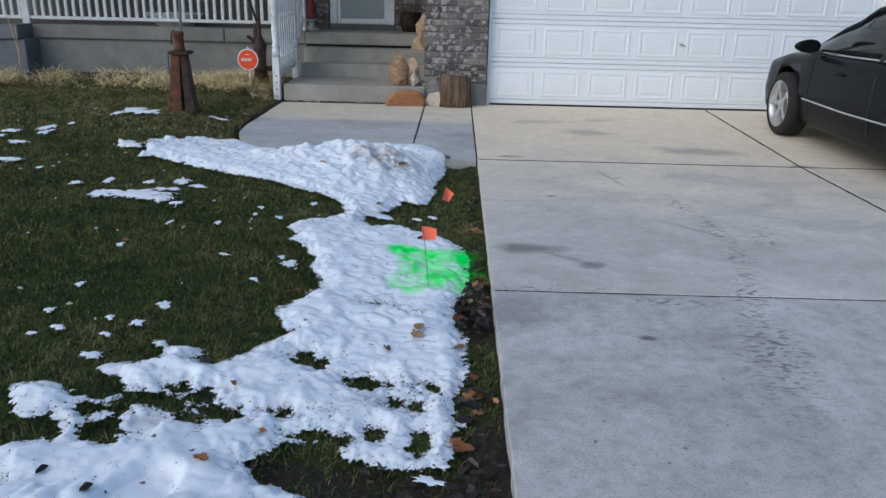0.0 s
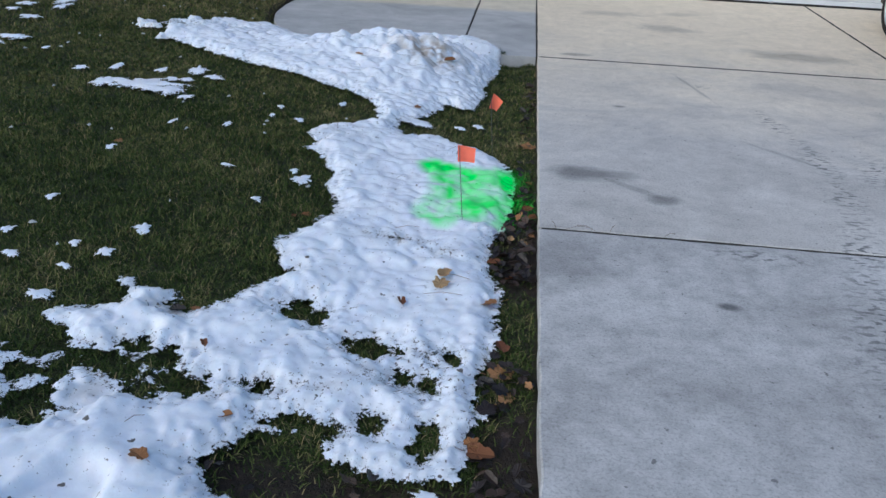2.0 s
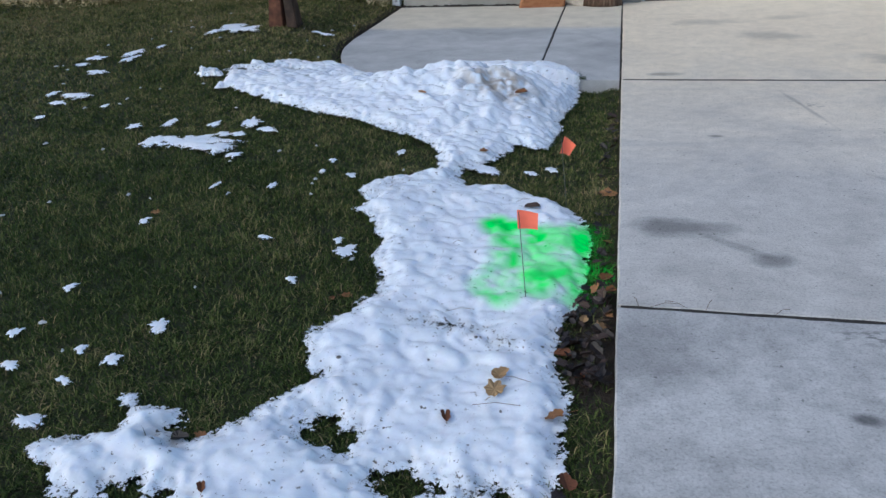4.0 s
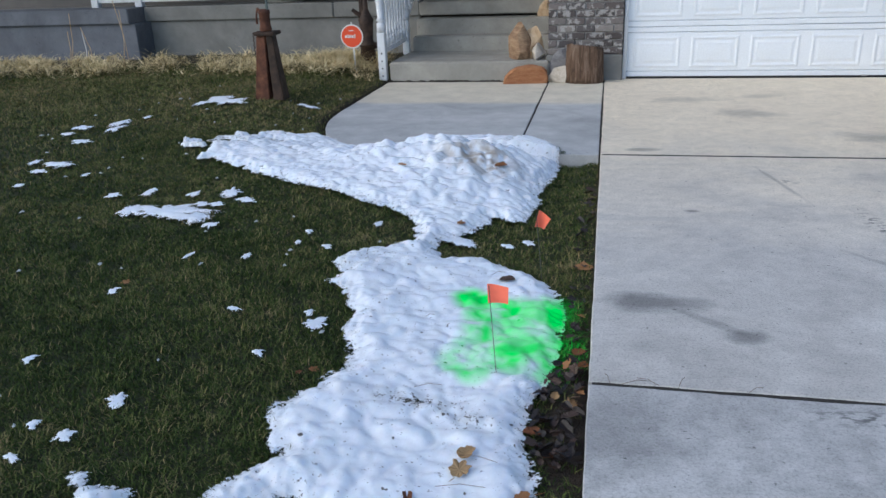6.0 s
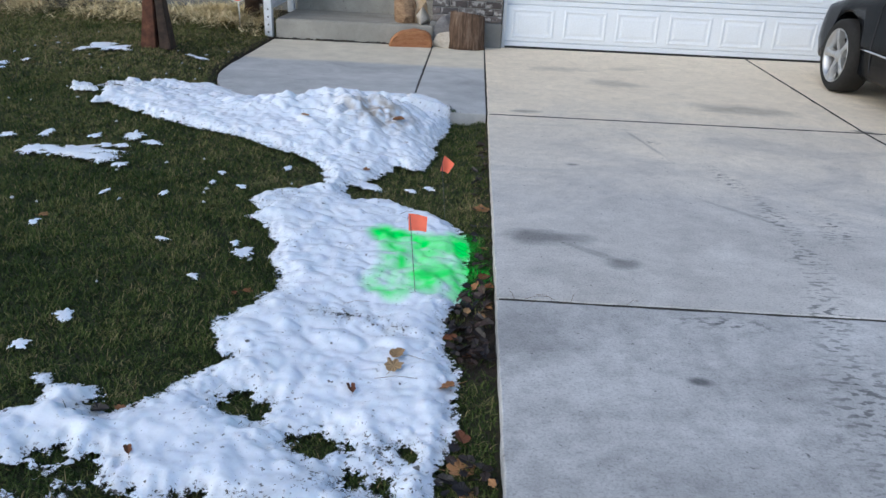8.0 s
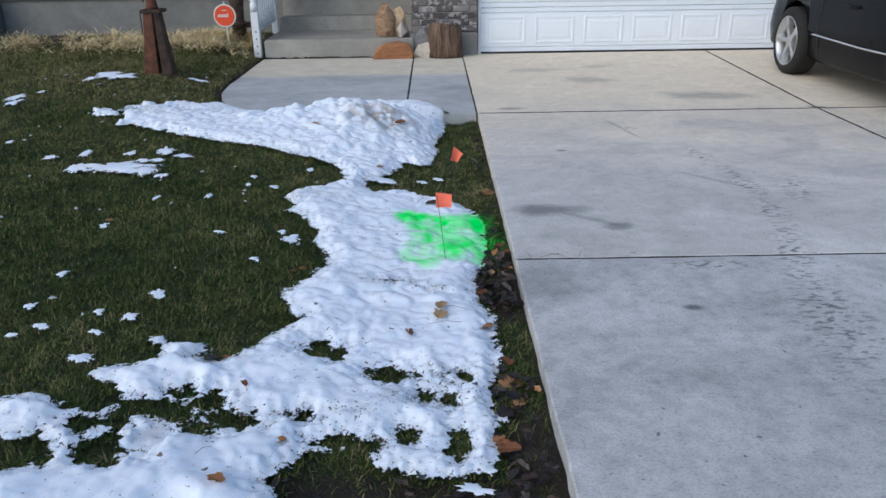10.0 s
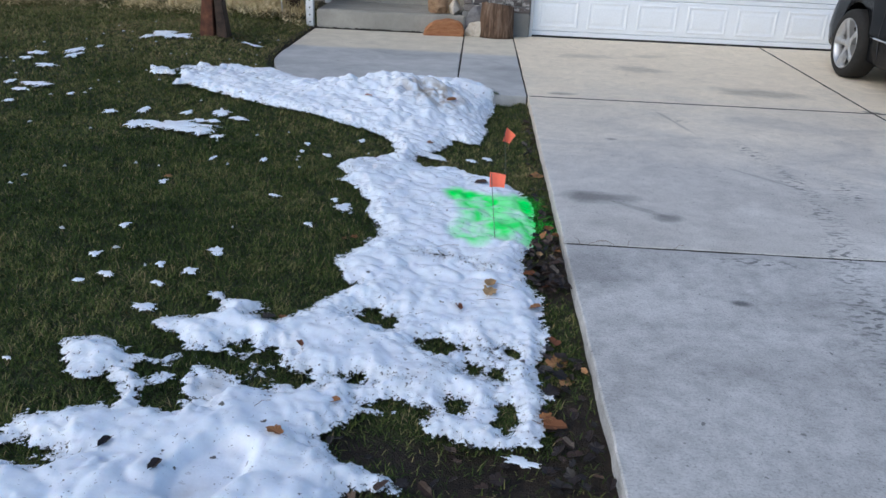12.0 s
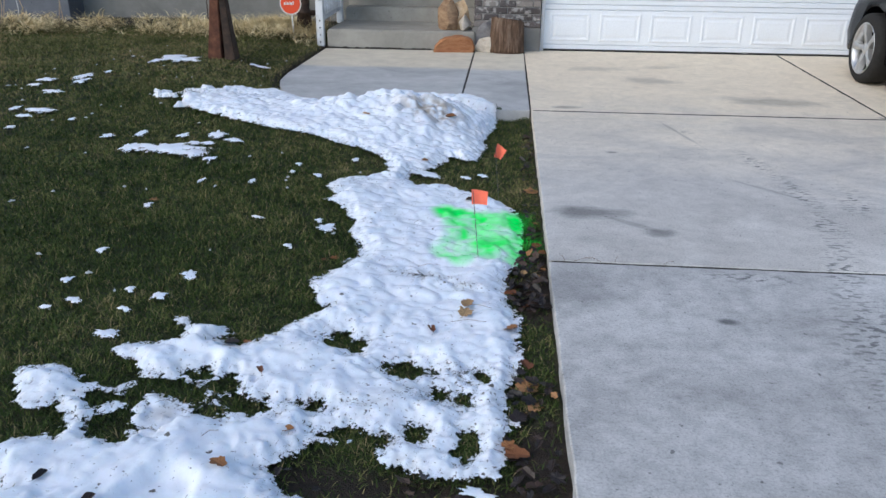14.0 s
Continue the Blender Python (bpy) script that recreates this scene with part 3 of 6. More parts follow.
def door_panel_mesh(w=0.50, h=0.335):
    """One pressed panel: a moulding round a raised field."""
    bm = bmesh.new()
    steps = [(0.0, 0.0), (0.014, -0.005), (0.026, -0.005), (0.040, 0.0005), (0.056, 0.0005), (0.080, -0.004)]
    loops = [[bm.verts.new((sx * (w / 2 - i), d, sz * (h / 2 - i))) for sx, sz in ((-1, -1), (1, -1), (1, 1), (-1, 1))] for i, d in steps]
    for a, b in zip(loops, loops[1:]):
        for i in range(4):
            bm.faces.new((a[i], a[(i + 1) % 4], b[(i + 1) % 4], b[i]))
    bm.faces.new(loops[-1])
    return bm


garage_door = thing("garage_door", "white sectional garage door with pressed rectangular panels, closed", "garage door", DOOR_X0, DOOR_Y, 0.012)
first = None
for s in range(4):
    sec = part("door_section", door_section(), M["door_white"], garage_door)
    sec.location.z = s * (SEC + 0.002)
    for i in range(8):
        if first is None:
            pan = part("panel", door_panel_mesh(), M["door_white"], sec)
            first = pan.data
        else:
            pan = new("panel", first)
            pan.parent = sec
        pan.location = (0.061 + 0.25 + i * (4.88 - 0.122 - 0.5) / 7, 0.0, 0.268)
lock = part("lock_handle", rod((0, 0.03, 0), (0, -0.022, 0), 0.020, 0.017, 12), M["galv"], garage_door, "small T-shaped steel lock handle")
lock.location = (2.44, 0, 0.80)
grip = part("grip", block((-0.045, -0.034, -0.009), (0.045, -0.020, 0.009), 0.004), M["galv"], lock)
grip.rotation_euler.y = 0.35
part("bottom_seal", block((0, -0.004, -0.012), (4.88, 0.03, 0.006), 0.003), M["seal"], garage_door, "dark rubber seal")
part("bracket", block((2.42, -0.012, -0.006), (2.475, 0.0, 0.012), 0.002), M["galv"], garage_door)

garage_wall = thing("garage_wall", "garage front wall round the wide door", "wall", kind="structure")
part("lintel", block((0.20, 6.60, 2.17), (5.9, 6.9, 3.2), 0.01), M["trim_white"], garage_wall)
part("pier", block((5.24, 6.60, 0), (5.9, 6.9, 2.168), 0.01), M["trim_white"], garage_wall)
part("jamb", block((0.196, 6.585, 0.0), (0.238, 6.72, 2.168), 0.004), M["trim_white"], garage_wall, "white painted jamb")
part("jamb", block((5.124, 6.585, 0.0), (5.238, 6.72, 2.168), 0.004), M["trim_white"], garage_wall, "white painted jamb")
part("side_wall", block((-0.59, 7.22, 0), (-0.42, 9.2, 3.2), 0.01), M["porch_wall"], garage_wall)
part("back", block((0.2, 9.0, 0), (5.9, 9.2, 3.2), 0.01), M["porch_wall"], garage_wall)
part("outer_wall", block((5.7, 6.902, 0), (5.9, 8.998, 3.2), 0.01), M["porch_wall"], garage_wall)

# ---- porch: foundation, steps, floor, back wall ----
FLOOR_Z = 0.79
PORCH_Y = 8.03
EDGE_Z = 0.62
porch = thing("porch", "raised concrete porch with a stained foundation wall", "porch", kind="structure")
part("foundation_wall", block((-6.41, PORCH_Y + 0.05, -0.3), (-2.43, PORCH_Y + 0.25, EDGE_Z), 0.01), M["foundation"], porch)
part("foundation_wall", block((-11.2, PORCH_Y - 0.34, -0.3), (-6.41, PORCH_Y - 0.13, EDGE_Z), 0.01), M["foundation_left"], porch, "darker bluish grey foundation wall")
part("return_wall", block((-6.59, PORCH_Y - 0.13, -0.3), (-6.412, PORCH_Y + 0.25, EDGE_Z - 0.001), 0.008), M["foundation_left"], porch)
part("slab_edge", block((-3.62, PORCH_Y, EDGE_Z), (-2.43, PORCH_Y + 0.3, 0.815), 0.012, 2), M["foundation"], porch)
part("slab_edge", block((-6.46, PORCH_Y, EDGE_Z), (-3.628, PORCH_Y + 0.3, 0.815), 0.012, 2), M["foundation"], porch)
part("slab_edge", block((-11.2, PORCH_Y - 0.39, EDGE_Z), (-6.465, PORCH_Y + 0.3, 0.817), 0.012, 2), M["foundation_left"], porch)
part("porch_floor", block((-11.2, PORCH_Y + 0.302, 0.56), (-0.62, 9.0, FLOOR_Z), 0.01), M["step"], porch)
# Unseen roof slabs; the porch one is carried forward to shade steps and foundation.
part("ceiling", block((-11.2, 6.45, 3.2), (-0.62, 9.2, 3.34), 0.01), M["soffit"], porch)
part("ceiling", block((-0.618, 6.58, 3.202), (5.9, 9.2, 3.34), 0.01), M["soffit"], porch)

steps = thing("front_steps", "four worn concrete steps up to the porch", "steps", kind="structure")
STEPS = ((WALK_X + 0.02, STEP_Y, 0.225), (-2.40, 7.44, 0.40), (-2.41, 7.75, 0.59))
for i, (left, y0, top) in enumerate(STEPS):
    bm = block((left, y0, -0.1 if i == 0 else STEPS[i - 1][2] - 0.06), (-0.60, 8.30, top), 0.016, 3)
    for v in bm.verts:
        v.co.y += 0.006 * noise.noise((v.co.x * 3, 0, i)) if v.co.y < y0 + 0.1 else 0
    part("step", bm, M["step"], steps)
part("landing_edge", block((-2.425, 8.0, 0.622), (-0.60, PORCH_Y + 0.30, FLOOR_Z), 0.014, 3), M["step"], steps)
# The overhang's shadow line, put in as a dark strip.
part("recess", block((-2.42, 8.10, 0.58), (-0.60, 8.30, 0.621), 0), M["dirt_and_shade"], steps, "dark strip standing in for shade under the porch slab")
bm = bmesh.new()
rnd = random.Random(2)
for i in range(60):
    x = -2.42 + 1.8 * i / 59
    r = rnd.uniform(0.012, 0.03)
    block((x - 0.025, STEP_Y - r, -0.004), (x + 0.025, STEP_Y + 0.01, rnd.uniform(0.006, 0.022)), 0.004, 1, bm)
part("dirt_line", bm, M["dirt_and_shade"], steps, "dark dirt and debris along the bottom step")

house_wall = thing("house_wall", "shaded brick house front behind the porch", "wall", kind="structure")
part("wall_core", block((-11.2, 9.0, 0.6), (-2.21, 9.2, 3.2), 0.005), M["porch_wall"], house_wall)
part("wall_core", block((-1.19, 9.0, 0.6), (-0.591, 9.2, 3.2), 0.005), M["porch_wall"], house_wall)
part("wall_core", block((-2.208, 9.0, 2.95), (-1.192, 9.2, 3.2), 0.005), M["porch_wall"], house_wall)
front_door = thing("front_door", "white framed storm door with a large pale glass pane, closed", "door", -1.70, 8.98, FLOOR_Z)
part("sill", block((-0.51, -0.04, 0), (0.51, 0.16, 0.085), 0.006), M["dark_panel"], front_door, "dark grey door sill")
for sx in (-1, 1):
    part("frame_post", block((sx * 0.45 - 0.055, -0.02, 0.085), (sx * 0.45 + 0.055, 0.1, 2.12), 0.006), M["trim_white"], front_door)
    part("stile", block((sx * 0.368 - 0.026, -0.002, 0.086), (sx * 0.368 + 0.026, 0.05, 2.119), 0.005), M["trim_white"], front_door)
part("frame_head", block((-0.505, -0.02, 2.122), (0.505, 0.1, 2.2), 0.006), M["trim_white"], front_door)
part("kick_rail", block((-0.341, -0.004, 0.086), (0.341, 0.05, 0.165), 0.006), M["trim_white"], front_door)
part("pane", block((-0.341, 0.012, 0.167), (0.341, 0.03, 2.12), 0.002), M["storm_glass"], front_door, "pale grey reflecting glass")

# ---- garage-corner column in tumbled brick ----
COL = (-0.62, 0.195, 6.52, 7.2)
column = thing("brick_column", "grey-brown tumbled brick column on a concrete base", "column", kind="structure")
part("column_base", block((COL[0] - 0.02, COL[2] - 0.02, -0.05), (COL[1] - 0.002, COL[3], 0.275), 0.012, 2), M["foundation"], column, "grey concrete base")
part("core", block((COL[0] + 0.012, COL[2] + 0.012, 0.275), (COL[1] - 0.012, COL[3], 3.2), 0.0), M["mortar"], column, "pale mortar joints")

# ---- porch railing ----
def turned_profile(h, r):
    return [(r, 0), (r, 0.12 * h), (r * 0.62, 0.135 * h), (r * 1.05, 0.16 * h), (r * 0.7, 0.19 * h), (r * 0.92, 0.4 * h), (r * 0.66, 0.62 * h),
            (r * 1.05, 0.66 * h), (r * 0.62, 0.7 * h), (r, 0.73 * h), (r, h)]


porch_rail = thing("porch_railing", "white wooden porch railing with square balusters", "railing", 0, PORCH_Y + 0.12, 0.815)
part("bottom_rail", block((-7.3, -0.03, 0.065), (-2.77, 0.03, 0.112), 0.006), M["rail_white"], porch_rail)
part("top_rail", block((-7.3, -0.04, 0.91), (-2.77, 0.04, 0.985), 0.01), M["rail_white"], porch_rail)
bal = None
for i in range(39):
    if bal is None:
        bar = part("baluster", block((-0.022, -0.018, 0.112), (0.022, 0.018, 0.91), 0.004), M["rail_white"], porch_rail)
        bal = bar.data
    else:
        bar = new("baluster", bal)
        bar.parent = porch_rail
    bar.location.x = -2.85 - 0.1157 * i
for x in (-6.57, -7.27):
    bm = block((x - 0.055, -0.05, 0.0), (x + 0.055, 0.05, 1.05), 0.008)
    part("newel_post", bm, M["rail_white"], porch_rail)

stair_rail = thing("stair_railing", "chipped white stair railing with turned balusters", "railing")
NEAR, MID, FAR = Vector((-2.515, 6.46, 0.0)), Vector((-2.455, 7.36, 0.0)), Vector((-2.47, 8.10, 0.0))
newel = part("newel_post", block((NEAR.x - 0.045, NEAR.y - 0.045, 0.0), (NEAR.x + 0.045, NEAR.y + 0.045, 0.56), 0.006), M["rail_white"], stair_rail, "square white post with turned upper shaft")
part("turned_shaft", lathe(turned_profile(0.85, 0.05), 14, None, (NEAR.x, NEAR.y, 0.555)), M["rail_white"], newel, "", True)
for i in range(4):
    part("bolt_hole", rod((NEAR.x + 0.002, NEAR.y - 0.047, 0.07 + 0.085 * i), (NEAR.x + 0.002, NEAR.y - 0.043, 0.07 + 0.085 * i), 0.010, 0.010, 8), M["seal"], newel)
middle = part("newel_post", block((MID.x - 0.04, MID.y - 0.04, 0.20), (MID.x + 0.04, MID.y + 0.04, 0.62), 0.006), M["rail_white"], stair_rail)
part("turned_shaft", lathe(turned_profile(0.85, 0.044), 14, None, (MID.x, MID.y, 0.615)), M["rail_white"], middle, "", True)
part("newel_post", block((FAR.x - 0.04, FAR.y - 0.04, FLOOR_Z), (FAR.x + 0.04, FAR.y + 0.04, 1.85), 0.006), M["rail_white"], stair_rail)


def sloped(a, b, w, h):
    bm = bmesh.new()
    d = (b - a).normalized()
    side = d.cross(Vector((0, 0, 1))).normalized() * w / 2
    up = Vector((0, 0, h / 2))
    ends = [[bm.verts.new(p + s * side + u * up) for s, u in ((-1, -1), (1, -1), (1, 1), (-1, 1))] for p in (a, b)]
    for i in range(4):
        j = (i + 1) % 4
        bm.faces.new((ends[0][i], ends[0][j], ends[1][j], ends[1][i]))
    bm.faces.new(ends[0][::-1])
    bm.faces.new(ends[1])
    return bm


for a, b, z0, z1, top0, top1, count in ((NEAR, MID, 0.34, 0.40, 1.36, 1.42, 8), (MID, FAR, 0.62, 0.98, 1.45, 1.80, 5)):
    part("bottom_rail", sloped(a + Vector((0, 0, z0)), b + Vector((0, 0, z1)), 0.05, 0.05), M["rail_white"], stair_rail)
    part("top_rail", sloped(a + Vector((0, 0, top0)), b + Vector((0, 0, top1)), 0.07, 0.06), M["rail_white"], stair_rail)
    for i in range(1, count + 1):
        t = i / (count + 1)
        p, lo, hi = a.lerp(b, t), z0 + (z1 - z0) * t, top0 + (top1 - top0) * t
        part("baluster", lathe(turned_profile(hi - lo, 0.030), 10, None, (p.x, p.y, lo)), M["rail_white"], stair_rail, "", True)


# ---- things on and by the steps ----
def stone(sx, sy, sz, seed, flat=0.0, points=None):
    """A broken stone: a lumpy ball cut by a few planes, resting on z = 0."""
    rnd = random.Random(seed)
    bm = bmesh.new()
    bmesh.ops.create_icosphere(bm, subdivisions=3, radius=1.0)
    cuts = [(Vector((rnd.uniform(-1, 1), rnd.uniform(-1, 1), rnd.uniform(-0.6, 1))).normalized(), rnd.uniform(0.38, 0.70)) for _ in range(11)]
    for v in bm.verts:
        p = v.co.copy()
        for d, lim in cuts:
            over = p.dot(d) - lim
            if over > 0:
                p -= d * over
        p *= 1 + 0.10 * noise.noise(v.co * 1.7 + Vector((seed, 0, 0))) + 0.04 * noise.noise(v.co * 5 + Vector((0, seed, 0)))
        v.co = Vector((p.x * sx / 1.25, p.y * sy / 1.25, max(p.z, -0.55) * sz / 1.1))
    low = min(v.co.z for v in bm.verts)
    for v in bm.verts:
        v.co.z -= low
    return bm


def place_stone(label, material, x, y, z, size, seed, rz=0.0, tilt=0.0):
    ob = link_mesh("rock", stone(*size, seed), material, False)
    ob.matrix_basis = pose(x, y, z, 0, tilt, rz)
    return tagged(ob, label, "rock", "rocks by the steps")


def sandstone_slab():
    """A flat half-round slab of sandstone that stands on its straight edge."""
    bm = bmesh.new()
    k = 28
    loops = []
    for depth, grow in ((-0.075, 0.94), (-0.055, 1.0), (0.05, 1.0), (0.08, 0.90)):
        loop = []
        for i in range(k):
            a = math.pi * i / (k - 1)
            r = 1 + 0.10 * noise.noise((math.cos(a) * 2.2, math.sin(a) * 2.2, 4.0)) + 0.05 * noise.noise((a * 6, depth * 9, 1))
            lean = 0.06 * math.sin(a)
            loop.append(bm.verts.new((-0.245 * math.cos(a) * r * grow + lean, depth + 0.012 * noise.noise((a * 4, depth * 20, 3)), 0.195 * (math.sin(a) ** 0.8) * r * grow)))
        loops.append(loop)
    for a, b in zip(loops, loops[1:]):
        for i in range(k):
            bm.faces.new((a[i], a[(i + 1) % k], b[(i + 1) % k], b[i]))
    bm.faces.new(loops[0][::-1])
    bm.faces.new(loops[-1])
    return bm


slab = link_mesh("rock", sandstone_slab(), M["sandstone"])
slab.matrix_basis = pose(-0.86, 6.33, 0.0, 0, 0, 6)
tagged(slab, "half-round orange sandstone slab before the bottom step", "rock", "rocks by the steps")
place_stone("rounded pale cream rock beside the log", M["white_rock"], -0.50, 6.38, 0.0, (0.20, 0.17, 0.165), 11, 20)
place_stone("tall rough brown rock on the bottom step", M["brown_rock"], -0.91, 6.62, 0.22, (0.24, 0.19, 0.33), 5, 15, 4)
place_stone("pale tan rock leaning on the column", M["tan_rock"], -0.80, 6.72, 0.22, (0.21, 0.16, 0.33), 8, 50, -6)
place_stone("small whitish stone on the bottom step", M["white_rock"], -0.735, 6.58, 0.22, (0.16, 0.13, 0.15), 21, 70)
place_stone("blocky yellow-tan rock on an upper step", M["tan_rock"], -0.735, 7.90, 0.59, (0.21, 0.16, 0.19), 31, 10)
place_stone("yellow-tan rock on the porch edge", M["tan_rock"], -0.715, 8.16, FLOOR_Z, (0.13, 0.14, 0.26), 37, 60)
place_stone("grey stone behind the log at the column's foot", M["grey_rock"], -0.50, 6.47, 0.0, (0.20, 0.09, 0.36), 44, 5)


def log_mesh():
    bm = bmesh.new()
    k = 40
    rings = []
    for j in range(9):
        t = j / 8
        ring = []
        for i in range(k):
            a = 2 * math.pi * i / k
            r = 0.205 * (1.05 - 0.08 * t) * (1 + 0.10 * noise.noise((math.cos(a) * 1.3, math.sin(a) * 1.3, t * 0.7)) + 0.075 * noise.noise((math.cos(a) * 6, math.sin(a) * 6, t * 0.9)))
            z = t * (0.385 + 0.03 * math.cos(a + 2.4) + 0.018 * noise.noise((math.cos(a) * 5, math.sin(a) * 5, 8)))
            ring.append(bm.verts.new((r * math.cos(a), 0.62 * r * math.sin(a), z)))
        rings.append(ring)
    for a, b in zip(rings, rings[1:]):
        for i in range(k):
            bm.faces.new((a[i], a[(i + 1) % k], b[(i + 1) % k], b[i]))
    bm.faces.new(rings[0][::-1])
    bm.faces.new(rings[-1])
    return bm


log = link_mesh("log", log_mesh(), M["bark"], True)
log.matrix_basis = pose(-0.205, 6.36, 0.0, 0, 0, 0)
tagged(log, "weathered upright log with deeply furrowed bark", "log")

# white tub, red item and dark planter on the porch
tub = link_mesh("plastic_tub", lathe([(0.20, 0), (0.27, 0.03), (0.37, 0.12), (0.42, 0.19), (0.44, 0.21), (0.41, 0.205), (0.24, 0.03)], 28), M["tub"], True)
tub.matrix_basis = pose(-4.50, 8.50, FLOOR_Z, 0, 0, 0) @ Matrix.Diagonal((1.0, 0.75, 1.0, 1))
tagged(tub, "shallow white plastic tub on the porch floor", "tub")
planter = thing("plant_pot", "dark round pot with bare dead stems", "plant pot", -0.93, 8.72, FLOOR_Z)
part("pot", lathe([(0.11, 0), (0.15, 0.06), (0.175, 0.2), (0.16, 0.27), (0.175, 0.29), (0.15, 0.285), (0.13, 0.22)], 22), M["iron"], planter, "", True)
rnd = random.Random(4)
for i in range(7):
    a = rnd.uniform(0, 6.28)
    part("stem", rod((0.05 * math.cos(a), 0.05 * math.sin(a), 0.2), (0.2 * math.cos(a), 0.16 * math.sin(a), rnd.uniform(0.45, 0.75)), 0.008, 0.003, 6), M["bark"], planter)
bottle = link_mesh("watering_can", lathe([(0.07, 0), (0.085, 0.02), (0.085, 0.2), (0.05, 0.26), (0.03, 0.30), (0.03, 0.34)], 16), M["dark_red"], True)
bottle.matrix_basis = pose(-2.46, 8.72, FLOOR_Z + 0.16, 0, 0, 0)
pedestal = link_mesh("plant_stand", lathe([(0.12, 0), (0.12, 0.02), (0.05, 0.03), (0.05, 0.13), (0.12, 0.14), (0.12, 0.158)], 16), M["galv"], True)
pedestal.matrix_basis = pose(-2.46, 8.72, FLOOR_Z, 0, 0, 0)
tagged(bottle, "red plastic container on a small stand", "container")
tagged(pedestal, "small grey stand beside the front door", "stand")


# ---- rusty pump stand on the lawn ----
def leg_plate(x0, x1, y0, y1, top_x0, top_x1, h, bm=None):
    bm = bm or bmesh.new()
    rings = []
    for t in (0, 0.05, 0.55, 1.0):
        e = t ** 0.8
        a, b = x0 + (top_x0 - x0) * e, x1 + (top_x1 - x1) * e
        c, d = y0 * (1 - 0.35 * e), y1 * (1 - 0.35 * e)
        rings.append([bm.verts.new(p) for p in ((a, c, t * h), (b, c, t * h), (b, d, t * h), (a, d, t * h))])
    for p, q in zip(rings, rings[1:]):
        for i in range(4):
            bm.faces.new((p[i], p[(i + 1) % 4], q[(i + 1) % 4], q[i]))
    bm.faces.new(rings[0][::-1])
    bm.faces.new(rings[-1])
    bmesh.ops.bevel(bm, geom=bm.edges[:], offset=0.008, segments=2, affect="EDGES")
    return bm


px, py = -3.12, 4.68
stand = thing("pump_stand", "rusty cast-iron pump stand with splayed legs on the lawn", "pump stand", px, py, float(lawn_z(px, py)) - 0.01)
stand.scale = (0.88, 0.88, 1.0)
part("leg", leg_plate(-0.165, 0.005, -0.12, 0.06, -0.088, 0.012, 0.60), M["rust"], stand, "broad red-brown rusted leg")
# The leg turned from the light gets darker iron, so its shade is painted.
part("leg", leg_plate(0.040, 0.165, -0.10, 0.08, 0.016, 0.088, 0.60), M["iron"], stand, "iron leg with its shaded side put into a darker colour")
part("leg", leg_plate(-0.03, 0.03, 0.10, 0.17, -0.03, 0.03, 0.60), M["iron"], stand)
part("inner_pipe", rod((0.02, 0.0, 0), (0.015, 0.0, 0.60), 0.022, 0.022, 12), M["iron"], stand)
part("top_plate", block((-0.112, -0.11, 0.60), (0.125, 0.11, 0.635), 0.008, 2), M["iron"], stand, "flat bolted top plate")
part("barrel", lathe([(0.062, 0), (0.066, 0.02), (0.056, 0.05), (0.055, 0.15), (0.064, 0.16), (0.060, 0.19), (0.03, 0.20)], 18, None, (0.0, 0, 0.635)), M["rust"], stand, "", True)
bm = bmesh.new()
for i in range(12):
    a, b = math.pi * i / 12, math.pi * (i + 1) / 12
    rod((-0.055 + 0.03 * math.cos(a), -0.02, 0.70 + 0.14 * math.sin(a)), (-0.055 + 0.03 * math.cos(b), -0.02, 0.70 + 0.14 * math.sin(b)), 0.011, 0.011, 8, bm)
part("loop_handle", bm, M["rust"], stand)
part("rod", rod((0.035, 0, 0.8), (0.055, 0, 1.42), 0.016, 0.011, 10), M["rod_paint"], stand, "faded green upright pump rod")
bm = bmesh.new()
for i in range(9):
    rod((-0.128 + 0.012 * (i % 2), -0.07, 0.60 - 0.022 * i), (-0.128 + 0.012 * ((i + 1) % 2), -0.07, 0.578 - 0.022 * i), 0.006, 0.006, 6, bm)
part("chain", bm, M["iron"], stand)

# old hand pump by the porch wall
hx, hy = -2.84, 6.95
pump = thing("hand_pump", "dark old cast-iron hand pump by the porch wall", "hand pump", hx, hy, float(lawn_z(hx, hy)) - 0.02)
part("body", lathe([(0.15, 0), (0.15, 0.03), (0.105, 0.06), (0.085, 0.26), (0.11, 0.28), (0.10, 0.30), (0.075, 0.33), (0.085, 0.52), (0.095, 0.58), (0.07, 0.62), (0.035, 0.70), (0.03, 0.9)], 20), M["iron"], pump, "", True)
part("spout", rod((-0.05, -0.02, 0.62), (-0.15, -0.05, 0.70), 0.030, 0.020, 12), M["iron"], pump)
part("handle", rod((0.0, 0, 0.80), (-0.12, -0.02, 1.22), 0.018, 0.014, 8), M["iron"], pump)
part("fulcrum", block((-0.07, -0.03, 0.66), (-0.02, 0.03, 0.86), 0.008), M["iron"], pump)
part("piston_rod", rod((0.01, 0, 0.85), (0.02, 0, 1.35), 0.014, 0.012, 8), M["iron"], pump)
part("lug", block((0.07, -0.02, 0.24), (0.15, 0.02, 0.31), 0.008), M["iron"], pump)

